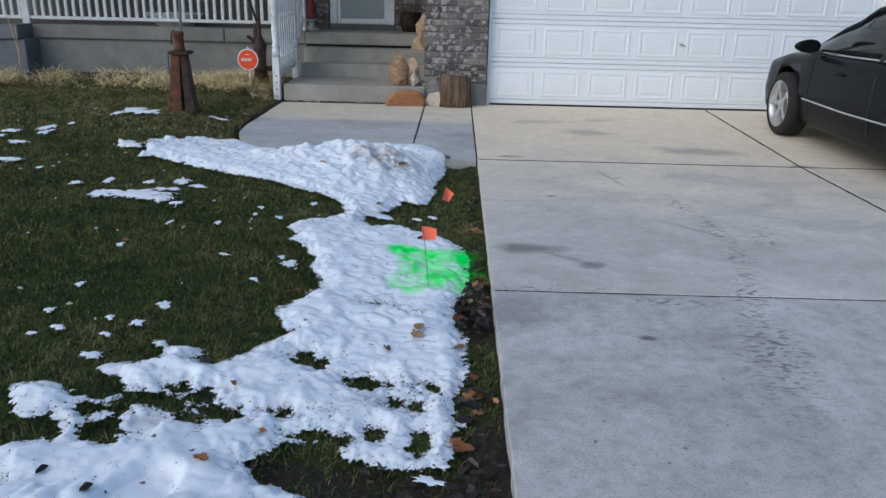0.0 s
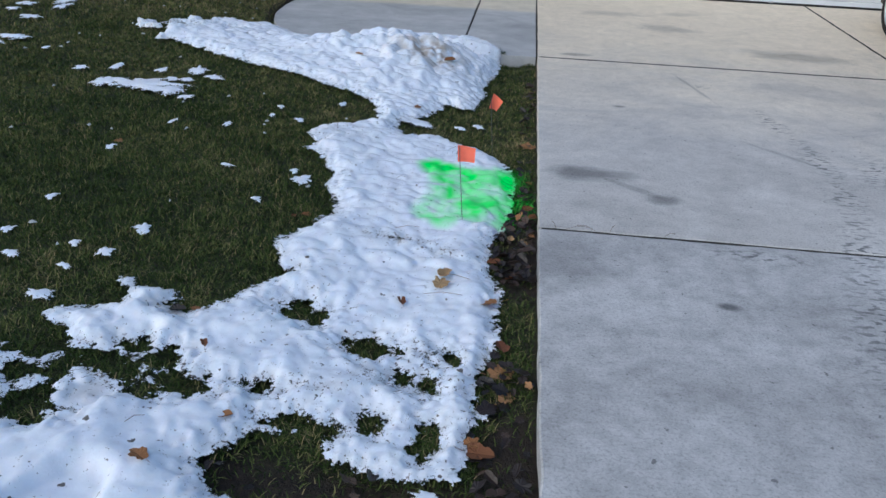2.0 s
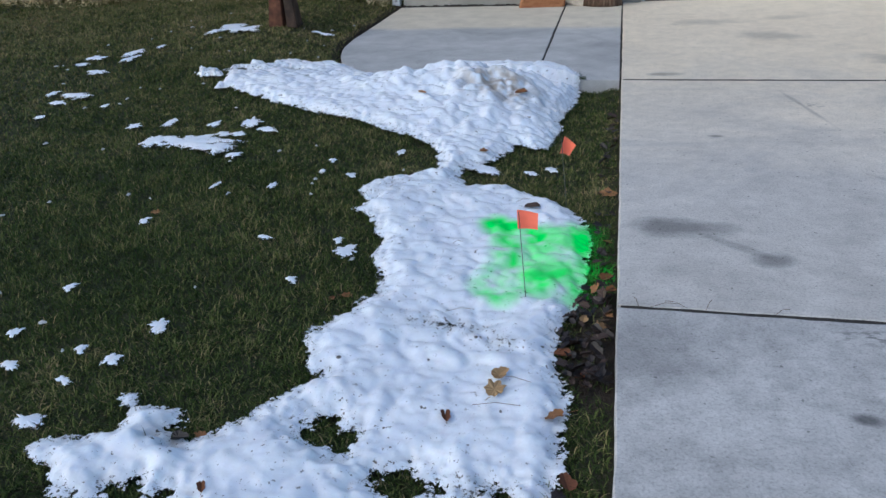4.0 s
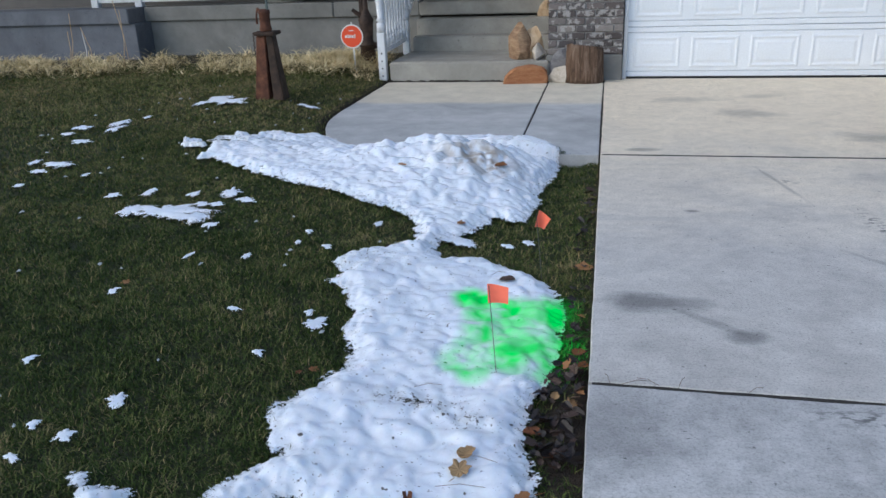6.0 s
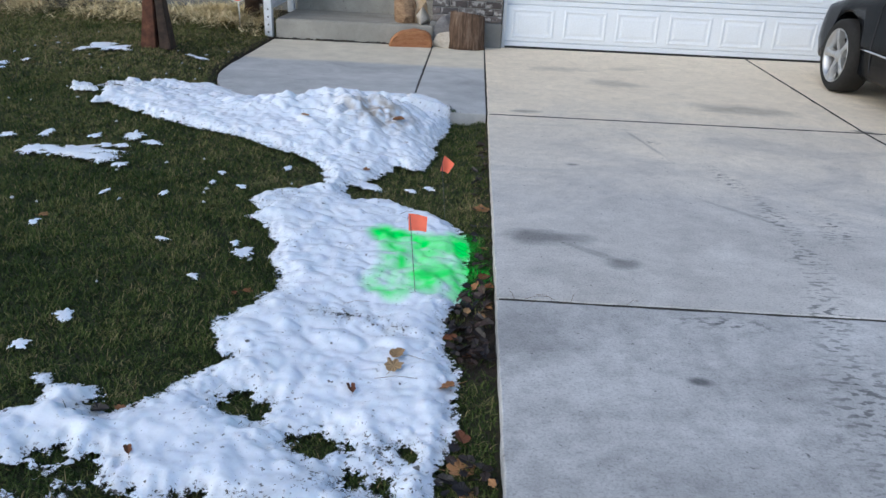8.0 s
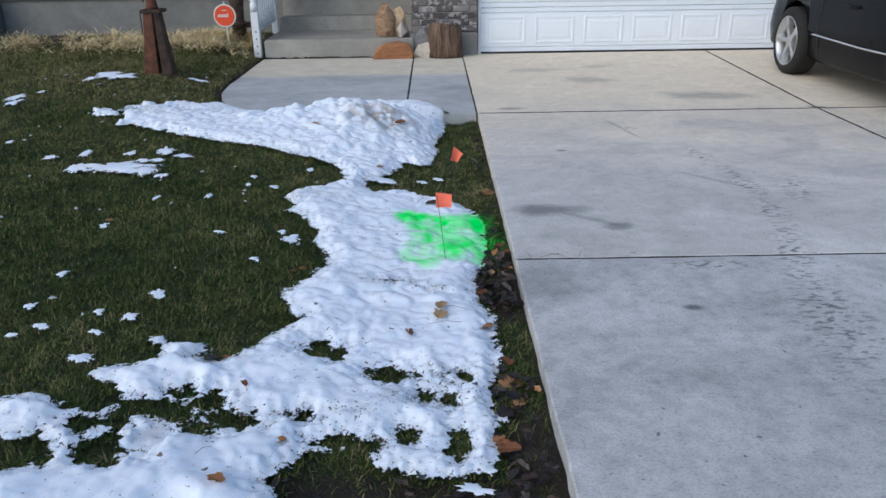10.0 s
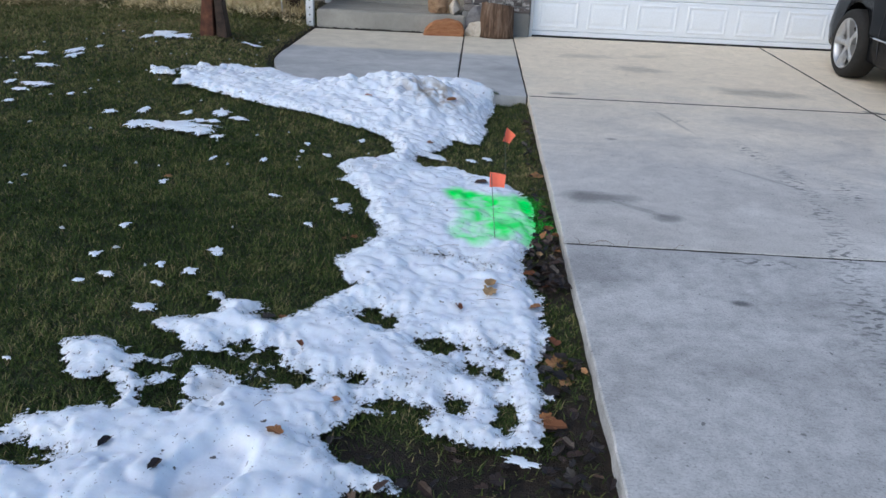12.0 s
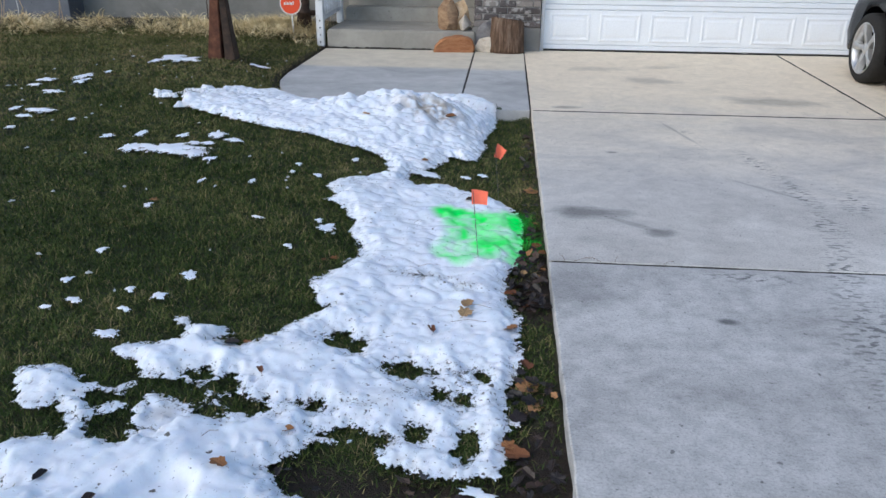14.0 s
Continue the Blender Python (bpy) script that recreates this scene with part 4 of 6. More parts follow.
# round yard sign
yx, yy = -2.915, 6.60
sign = thing("yard_sign", "round orange yard sign on a thin white stake", "sign", yx, yy, float(lawn_z(yx, yy)))
zc = 0.505 - float(lawn_z(yx, yy))
part("stake", rod((0.02, 0.006, -0.1), (0.0, 0.006, zc + 0.16), 0.0085, 0.0085, 8), M["sign_white"], sign, "thin white metal stake")
disc = part("disc", rod((0, -0.006, zc), (0, 0.0, zc), 0.137, 0.137, 36), M["sign_white"], sign, "white rimmed round sign board")
part("printed_face", rod((0, -0.010, zc), (0, -0.0062, zc), 0.122, 0.122, 36), M["sign_orange"], disc)
for x0, x1, h in ((-0.080, -0.060, 0.016), (-0.054, -0.047, 0.020), (-0.041, -0.021, 0.016), (-0.015, -0.008, 0.020), (-0.001, 0.024, 0.016), (0.032, 0.045, 0.022)):
    part("wordmark_bar", block((x0, -0.0135, zc - 0.018), (x1, -0.0103, zc - 0.018 + 2 * h), 0.001), M["sign_white"], disc)
part("small_bar", block((-0.03, -0.0135, zc + 0.06), (0.03, -0.0103, zc + 0.068), 0.001), M["sign_white"], disc)


# ---- marking flags ----
def marking_flag(label, base, top, corners, bend):
    f = thing("marking_flag", label, "marking flag", *base, group="utility marking flags")
    b = Vector(base)
    part("wire", rod((0, 0, -0.05), Vector(top) - b, 0.0016, 0.0016, 6), M["wire"], f, "thin dark wire stake")
    bm = bmesh.new()
    k = 8
    c = [Vector(p) - b for p in corners]
    sheets = []
    for side in (0.0, 0.0012):
        grid = []
        for j in range(k + 1):
            row = []
            for i in range(k + 1):
                u, v = i / k, j / k
                p = c[0].lerp(c[1], u).lerp(c[3].lerp(c[2], u), v)
                p.y += bend * math.sin(u * 2.6 + v) * 0.012 + side
                row.append(bm.verts.new(p))
            grid.append(row)
        for j in range(k):
            for i in range(k):
                bm.faces.new((grid[j][i], grid[j][i + 1], grid[j + 1][i + 1], grid[j + 1][i]))
        sheets.append(grid)
    part("flag", bm, M["orange_flag"], f, "fluorescent orange vinyl flag", True)
    return f


marking_flag("square fluorescent orange flag on a wire in painted snow", (-0.305, 0.035, -0.05), (-0.350, 0.152, 0.272),
             [(-0.354, 0.154, 0.203), (-0.283, 0.156, 0.199), (-0.280, 0.156, 0.268), (-0.357, 0.152, 0.274)], 1.0)
marking_flag("bent fluorescent orange flag on a short wire in grass", (-0.225, 1.02, -0.09), (-0.262, 1.03, 0.255),
             [(-0.268, 1.03, 0.185), (-0.228, 1.06, 0.160), (-0.196, 1.05, 0.222), (-0.250, 1.03, 0.262)], 1.6)


# ---- parked car ----
def loft(sections, closed=False, caps=True):
    bm = bmesh.new()
    rings = [[bm.verts.new(p) for p in sec] for sec in sections]
    m = len(rings[0])
    for a, b in zip(rings, rings[1:]):
        for i in range(m if closed else m - 1):
            bm.faces.new((a[i], a[(i + 1) % m], b[(i + 1) % m], b[i]))
    if caps:
        bm.faces.new(rings[0][::-1])
        bm.faces.new(rings[-1])
    return bm


def lerp_table(table, y):
    for (ya, *a), (yb, *b) in zip(table, table[1:]):
        if ya <= y <= yb:
            t = (y - ya) / (yb - ya)
            t = t * t * (3 - 2 * t) * 0.5 + t * 0.5
            return [p + (q - p) * t for p, q in zip(a, b)]
    return list(table[-1][1:])


# y, half width, sill height, shoulder height, deck height at the middle
BODY = [(-2.36, 0.62, 0.42, 0.72, 0.80), (-2.28, 0.76, 0.28, 0.84, 0.97), (-2.0, 0.86, 0.21, 0.90, 1.03), (-1.2, 0.905, 0.19, 0.93, 1.03), (0.0, 0.915, 0.19, 0.925, 1.0),
        (0.9, 0.91, 0.19, 0.905, 0.985), (1.5, 0.90, 0.20, 0.86, 0.93), (1.95, 0.865, 0.20, 0.78, 0.84), (2.2, 0.78, 0.20, 0.69, 0.74), (2.34, 0.64, 0.24, 0.60, 0.63), (2.38, 0.56, 0.32, 0.54, 0.56)]


def car_body():
    secs = []
    for k in range(49):
        y = -2.36 + 4.74 * k / 48
        w, sill, sh, top = lerp_table(BODY, y)
        mid = sill + (sh - sill) * 0.42
        half = [(w * 0.90, sill), (w * 0.965, sill + 0.05), (w * 0.985, mid - 0.06), (w, mid), (w * 0.992, mid + 0.10), (w * 0.975, sh - 0.09), (w * 0.95, sh - 0.03), (w * 0.89, sh),
                (w * 0.6, sh + (top - sh) * 0.75), (w * 0.25, top)]
        secs.append([(-x, y, z) for x, z in half] + [(x, y, z) for x, z in half[::-1]])
    return loft(secs, True)


CABIN = [(-1.75, 0.76, 0.99, 1.02, 0.66), (-1.3, 0.80, 0.96, 1.30, 0.60), (-0.9, 0.82, 0.95, 1.42, 0.60), (-0.3, 0.83, 0.94, 1.465, 0.61), (0.2, 0.83, 0.93, 1.40, 0.60), (0.6, 0.82, 0.925, 1.24, 0.61), (1.25, 0.78, 0.915, 0.965, 0.70)]


def cabin_sections(shrink, lift):
    secs = []
    for k in range(25):
        y = -1.75 + 3.0 * k / 24
        wb, zb, zt, wt = lerp_table(CABIN, y)
        wb, wt = wb - shrink, wt - shrink
        zt += lift
        half = [(wb, zb - 0.02), (wb + (wt - wb) * 0.5, zb + (zt - zb) * 0.55), (wt, max(zt - 0.06, zb)), (wt * 0.9, zt - 0.02), (wt * 0.4, zt)]
        secs.append([(-x, y, z) for x, z in half] + [(x, y, z) for x, z in half[::-1]])
    return secs


def cut_with(ob, cutters):
    """Takes the cutters' shapes out of a mesh object and leaves a plain mesh."""
    for c in cutters:
        mod = ob.modifiers.new("cut", "BOOLEAN")
        mod.object, mod.operation, mod.solver = c, "DIFFERENCE", "EXACT"
    dg = bpy.context.evaluated_depsgraph_get()
    done = bpy.data.meshes.new_from_object(ob.evaluated_get(dg))
    ob.modifiers.clear()
    old = ob.data
    ob.data = done
    bpy.data.meshes.remove(old)
    for c in cutters:
        m = c.data
        bpy.data.objects.remove(c)
        bpy.data.meshes.remove(m)


car = thing("car", "dark grey four-door saloon parked before the garage", "car", 4.215, 3.46, 0)
AXLES, WHEEL_R, TRACK = (-1.37, 1.37), 0.335, 0.825
body = link_mesh("body", car_body(), M["car_paint"], True)
cutters = [link_mesh("cutter", rod((sx * 0.55, ay, WHEEL_R + 0.015), (sx * 1.1, ay, WHEEL_R + 0.015), 0.385, 0.385, 36), M["seal"]) for sx in (-1, 1) for ay in AXLES]
cut_with(body, cutters)
body.parent = car
tagged(body, "glossy dark grey paintwork")
part("underbody", block((-0.72, -2.1, 0.17), (0.72, 2.1, 0.5), 0.03), M["seal"], car)
glass = part("window_glass", loft(cabin_sections(0.0, 0.0), True), M["car_glass"], car, "dark tinted side glass", True)
roof_secs = [[(x * 1.012, y, z + 0.006) for x, y, z in s[2:8]] for s in cabin_sections(0.0, 0.0)[4:19]]
part("roof", loft(roof_secs, False, False), M["car_paint"], car, "", True)


def tube(points, r, sides=8, flat=1.0):
    bm = bmesh.new()
    pts = [Vector(p) for p in points]
    rings = []
    for i, p in enumerate(pts):
        d = (pts[min(i + 1, len(pts) - 1)] - pts[max(i - 1, 0)]).normalized()
        a = d.cross(Vector((0, 0, 1)))
        a = a.normalized() if a.length > 0.01 else Vector((1, 0, 0))
        b = d.cross(a).normalized()
        rings.append([bm.verts.new(p + a * r * flat * math.cos(2 * math.pi * k / sides) + b * r * math.sin(2 * math.pi * k / sides)) for k in range(sides)])
    for p, q in zip(rings, rings[1:]):
        for k in range(sides):
            bm.faces.new((p[k], p[(k + 1) % sides], q[(k + 1) % sides], q[k]))
    bm.faces.new(rings[0][::-1])
    bm.faces.new(rings[-1])
    return bm


def mirror_shell(sx):
    """A rounded mirror housing that tapers outwards and is cut flat at its rear."""
    bm = bmesh.new()
    bmesh.ops.create_uvsphere(bm, u_segments=20, v_segments=12, radius=1.0)
    for v in bm.verts:
        x, y, z = v.co
        thin = 1 - 0.35 * (sx * x + 1) / 2
        v.co = (x * 0.125, max(y, -0.45) * 0.085, (z * 0.078 + 0.02) * thin + 0.06)
    return bm


for sx in (-1, 1):
    side = cabin_sections(0.0, 0.0)
    part("pillar", tube([(sx * abs(s[2][0]) * 1.006, s[2][1], s[2][2]) for s in side[3:25]], 0.034, 8), M["car_paint"], car, "", True)
    part("pillar", tube([(sx * abs(p[0]) * 1.004, p[1], p[2]) for p in side[11][0:3]], 0.036, 8), M["seal"], car, "black door pillar", True)
    part("chrome_line", tube([(sx * (abs(s[0][0]) + 0.012), s[0][1], s[0][2] + 0.012) for s in side[2:24]], 0.010, 6), M["chrome"], car, "thin chrome window line", True)
    part("chrome_arch", tube([(sx * (abs(s[2][0]) + 0.018), s[2][1], s[2][2] - 0.045) for s in side[4:22]], 0.007, 6), M["chrome"], car, "", True)
    side_w = lambda y: lerp_table(BODY, y)[0]
    part("side_strip", tube([(sx * (side_w(y) * 0.999 + 0.002), y, 0.445 + 0.012 * abs(y)) for y in [-0.92 + 1.86 * i / 20 for i in range(21)]], 0.011, 6), M["chrome"], car, "bright side moulding", True)
    for y in (0.22, -0.82):
        part("door_handle", tube([(sx * (side_w(y) * 0.985 + 0.012 * math.sin(math.pi * i / 6)), y - 0.10 + 0.2 * i / 6, 0.765) for i in range(7)], 0.015, 8), M["car_paint"], car, "", True)
    mirror = part("wing_mirror", mirror_shell(sx), M["car_paint"], car, "dark door mirror", True)
    mirror.location = (sx * 1.0, 0.74, 0.90)
    part("mirror_stalk", block((sx * 0.90 - 0.06, 0.70, 0.895), (sx * 0.90 + 0.06, 0.78, 0.93), 0.01), M["seal"], mirror).matrix_parent_inverse = Matrix.Translation((-sx * 1.0, -0.74, -0.90))
    lamp = part("headlight", stone(0.30, 0.34, 0.15, 9), M["lens"], car, "clear headlight", True)
    lamp.location = (sx * 0.58, 2.08, 0.53)
    tail = part("tail_light", stone(0.26, 0.2, 0.2, 9), M["red"], car, "red tail light", True)
    tail.location = (sx * 0.66, -2.22, 0.68)
    for y in (-0.42, 0.80):
        seam = [(sx * (side_w(y) * f + 0.0015), y + 0.05 * (z - 0.6), z) for f, z in ((0.965, 0.27), (0.99, 0.42), (1.0, 0.50), (0.992, 0.60), (0.978, 0.80), (0.955, 0.875))]
        part("door_seam", tube(seam, 0.004, 5), M["seal"], car)
bm = bmesh.new()
for i in range(5):
    block((-0.42, 2.345 - 0.002 * i, 0.34 + 0.045 * i), (0.42, 2.40, 0.355 + 0.045 * i), 0.003, 1, bm)
part("grille", bm, M["chrome"], car, "chrome slatted grille")


def wheel(parent, sx, ay):
    w = part("wheel", lathe([(0.20, -0.11), (0.31, -0.11), (0.33, -0.09), (WHEEL_R, -0.05), (WHEEL_R, 0.05), (0.33, 0.09), (0.305, 0.112), (0.245, 0.112), (0.232, 0.10), (0.232, -0.05)], 40, None, (0, 0, 0), False), M["tyre"], parent, "black tyre on alloy wheel", True)
    w.matrix_basis = pose(sx * TRACK, ay, WHEEL_R, 0, 90 * sx, 0)
    part("rim", lathe([(0.212, -0.02), (0.216, -0.02), (0.224, 0.06), (0.240, 0.108), (0.247, 0.114), (0.240, 0.118), (0.226, 0.10), (0.212, 0.0)], 40, None, (0, 0, 0), False), M["alloy"], w, "silver rim", True)
    part("brake_disc", rod((0, 0, -0.01), (0, 0, 0.01), 0.15, 0.15, 28), M["iron"], w)
    part("hub_cap", lathe([(0.06, 0.05), (0.06, 0.085), (0.045, 0.095), (0.01, 0.098)], 18), M["alloy"], w, "", True)
    for i in range(5):
        a = 2 * math.pi * i / 5 + 0.3
        bm = bmesh.new()
        d, s = Vector((math.cos(a), math.sin(a), 0)), Vector((-math.sin(a), math.cos(a), 0))
        pts = [(0.045, 0.035, 0.085), (0.14, 0.030, 0.10), (0.235, 0.048, 0.106)]
        rings = [[bm.verts.new(d * r + s * h + Vector((0, 0, z))) for h, z in ((-hw, z0 - 0.05), (hw, z0 - 0.05), (hw * 0.8, z0), (0, z0 + 0.006), (-hw * 0.8, z0))] for r, hw, z0 in pts]
        for p, q in zip(rings, rings[1:]):
            for k in range(5):
                bm.faces.new((p[k], p[(k + 1) % 5], q[(k + 1) % 5], q[k]))
        bm.faces.new(rings[0][::-1])
        bm.faces.new(rings[-1])
        part("spoke", bm, M["alloy"], w)


for sx in (-1, 1):
    for ay in AXLES:
        wheel(car, sx, ay)


# ---- snow ----
def paint_at(x, y):
    """Green marking paint sprayed in a rough, uneven square."""
    def stroke(ax, ay, bx, by, w):
        w = w * 1.35
        dx, dy = bx - ax, by - ay
        t = np.clip(((x - ax) * dx + (y - ay) * dy) / (dx * dx + dy * dy), 0, 1)
        return 1 - smooth01((np.hypot(x - ax - t * dx, (y - ay - t * dy) * 0.75) - w * 0.25) / w)
    x, y = x - 0.02, y + 0.15
    wob = noise_grid(x, y, 5.0, 4, 21.0)
    fine = noise_grid(x, y, 13.0, 4, 31.0)
    p = 0.95 * stroke(-0.53, 0.83, -0.36, 0.76, 0.065)
    p = np.maximum(p, 0.85 * stroke(-0.47, 0.80, -0.45, 0.50, 0.06))
    p = np.maximum(p, 0.9 * stroke(-0.49, 0.30, -0.42, 0.24, 0.06))
    p = np.maximum(p, 0.75 * stroke(-0.45, 0.48, -0.49, 0.33, 0.06))
    p = np.maximum(p, 0.8 * stroke(-0.42, 0.32, -0.12, 0.33, 0.065))
    p = np.maximum(p, 0.75 * stroke(-0.33, 0.36, -0.13, 0.46, 0.06))
    p = np.maximum(p, 0.9 * stroke(-0.16, 0.84, -0.11, 0.55, 0.075))
    p = np.maximum(p, 0.85 * stroke(-0.11, 0.56, -0.06, 0.36, 0.07))
    p = np.maximum(p, 0.55 * stroke(-0.36, 0.76, -0.17, 0.80, 0.07))
    inside = smooth01((0.25 - np.abs(x + 0.30)) / 0.08) * smooth01((0.33 - np.abs(y - 0.54)) / 0.1)
    p = np.maximum(p * np.clip(1.0 + 0.9 * wob + 0.5 * fine, 0, 1.25), inside * np.clip(0.46 + 0.6 * wob + 0.4 * fine, 0.05, 0.75))
    return np.clip(p, 0, 1)


STEP = 0.0085
sx_, sy_ = np.arange(-3.15, 0.03, STEP), np.arange(-2.5, 3.75, STEP)
SX, SY = np.meshgrid(sx_, sy_)


def steps_inside(mask, count):
    """How far each place lies inside a mask, in metres, up to count steps."""
    far, m = np.zeros(mask.shape), mask.copy()
    for k in range(count):
        far += m
        inner_m = m.copy()
        for dy, dx in ((0, 1), (1, 0), (0, -1), (-1, 0)) + (((1, 1), (-1, -1), (1, -1), (-1, 1)) if k % 2 else ()):
            inner_m &= np.roll(m, (dy, dx), (0, 1))
        m = inner_m
    return far * STEP


covered = snow_edge(SX, SY) > 0
edge = steps_inside(covered, 26) - steps_inside(~covered, 13)
near = edge > -0.10
SE = np.full(SX.shape, -1.0)
xs, ys = SX[near], SY[near]
n1, n2, n3 = noise_grid(xs, ys, 4.5, 4, 11.0), noise_grid(xs, ys, 16.0, 3, 13.0), noise_grid(xs, ys, 38.0, 2, 17.0)
SE[near] = edge[near] + 0.010 + 0.012 * n1 + 0.020 * n2 + 0.016 * n3
arm = smooth01((-2.0 - xs) / 0.3)
SE[near] += arm * (0.04 * noise_grid(xs, ys, 8.0, 3, 19.0) + 0.02 * n2)
ragged = smooth01((-2.42 - xs) / 0.35)
SE[near] += ragged * (0.26 * noise_grid(xs, ys, 6.0, 3, 29.0) - 0.055)
# along the path's kerb the heap stops short, but for the mound itself
SE[near] = np.minimum(SE[near], walk_gap(xs, ys) + 0.01 + 0.32 * smooth01((xs + 1.45) / 0.25) + 0.02 * n2)
SE[near] = np.minimum(SE[near], bare_edge(xs, ys) + 0.030 * n2 + 0.020 * n3)
# half-melted stretches, where the turf shows through in specks
thin = np.zeros(SX.shape)
for tx, ty, rx, ry, k in ((-0.31, -0.90, 0.12, 0.08, 0.9), (-0.39, -1.06, 0.20, 0.08, 0.95), (-0.64, -1.16, 0.13, 0.05, 0.6), (-0.56, -0.16, 0.16, 0.05, 0.92), (-0.36, -0.24, 0.09, 0.05, 0.7),
                          (-1.14, -1.21, 0.19, 0.12, 1.0), (-0.56, -1.30, 0.14, 0.05, 0.9), (-0.79, -0.75, 0.11, 0.09, 0.6), (-2.85, 2.95, 0.30, 0.20, 0.8), (-1.08, 0.95, 0.17, 0.14, 0.5), (-1.16, -0.87, 0.07, 0.05, 0.7)):
    thin = np.maximum(thin, k * np.exp(-((SX - tx) / rx) ** 2 - ((SY - ty) / ry) ** 2))
depth = np.zeros(SX.shape)
puff = 2.0 * np.abs(noise_grid(xs, ys, 5.5, 2, 23.0)) - 0.5
lump = 0.45 * n1 + 0.70 * puff + 0.40 * (2.0 * np.abs(noise_grid(xs, ys, 11.0, 2, 24.0)) - 0.45)
depth[near] = 0.006 + smooth01(SE[near] / 0.11) * (0.038 + 0.017 * lump)
mound = 0.19 * np.exp(-(((SX + 0.86) / 0.42) ** 2 + ((SY - 2.74) / 0.36) ** 2)) + 0.07 * np.exp(-(((SX + 1.45) / 0.35) ** 2 + ((SY - 2.62) / 0.22) ** 2)) \
    + 0.025 * np.exp(-(((SX + 2.2) / 0.5) ** 2 + ((SY - 2.75) / 0.2) ** 2)) + 0.05 * np.exp(-(((SX + 0.9) / 0.4) ** 2 + ((SY - 2.2) / 0.3) ** 2))
rough = np.ones(SX.shape)
rough[near] = 1 + 0.20 * n1 + 0.16 * puff
depth += mound * rough * smooth01(SE / 0.20)
# two old boot prints
for bx, by, turn, deep, rx, ry in ((-1.10, -1.72, -0.35, 0.042, 0.09, 0.15), (-1.21, -1.35, -0.2, 0.03, 0.06, 0.075)):
    u = (SX - bx) * math.cos(turn) + (SY - by) * math.sin(turn)
    v = -(SX - bx) * math.sin(turn) + (SY - by) * math.cos(turn)
    depth -= deep * smooth01((1.2 - np.hypot(u / rx, v / ry)) / 0.5)
depth = np.maximum(depth, 0.008)
base_z = np.maximum(lawn_z(SX, SY), np.where(walk_gap(SX, SY) < 0.01, 0.0, -9)) + 0.012
SZ = base_z + depth
keep = SE > -0.022
cell = (keep[:-1, :-1] & keep[:-1, 1:] & keep[1:, 1:] & keep[1:, :-1])
ids = np.arange(SX.size).reshape(SX.shape)
q = np.stack([ids[:-1, :-1], ids[:-1, 1:], ids[1:, 1:], ids[1:, :-1]], -1)[cell]
used, inv = np.unique(q.ravel(), return_inverse=True)
me = bpy.data.meshes.new("snow")
co = np.stack([SX.ravel()[used], SY.ravel()[used], SZ.ravel()[used]], -1)
me.from_pydata(co.tolist(), [], inv.reshape(-1, 4).tolist())
ux, uy = SX.ravel()[used], SY.ravel()[used]
add_attr(me, "paint", paint_at(ux, uy))
rim = np.minimum(np.clip(SE.ravel()[used] / 0.068, -0.5, 1.4), 1.35 - 1.12 * thin.ravel()[used])
add_attr(me, "rim", rim)
add_attr(me, "thin", np.clip(np.maximum(thin.ravel()[used] * 1.1, 0.75 * (1 - smooth01(SE.ravel()[used] / 0.09))), 0, 1))
gr = np.exp(-(((ux + 0.76) / 0.24) ** 2 + ((uy - 2.52) / 0.20) ** 2)) * 1.25 + np.exp(-(((ux + 1.16) / 0.08) ** 2 + ((uy + 0.88) / 0.05) ** 2)) * 0.8 \
    + np.exp(-(((ux + 1.21) / 0.06) ** 2 + ((uy + 1.35) / 0.07) ** 2)) * 0.45 + np.exp(-(((ux + 1.12) / 0.07) ** 2 + ((uy + 1.83) / 0.06) ** 2)) * 0.4
gr = gr * np.clip(0.62 + 1.3 * noise_grid(ux, uy, 16.0, 4, 51.0), 0, 1)
edge_dirt = (1 - smooth01(SE.ravel()[used] / 0.02)) * 0.35 * np.clip(noise_grid(ux, uy, 20.0, 3, 52.0) + 0.4, 0, 1)
add_attr(me, "grime", np.clip(np.maximum(gr, edge_dirt), 0, 1))
me.polygons.foreach_set("use_smooth", [True] * len(me.polygons))
me.materials.append(M["snow"])
tagged(new("snow", me), "melting lumpy snow with green paint and dirt specks on the lawn", "snow", kind="stuff")

SCRAPS = []


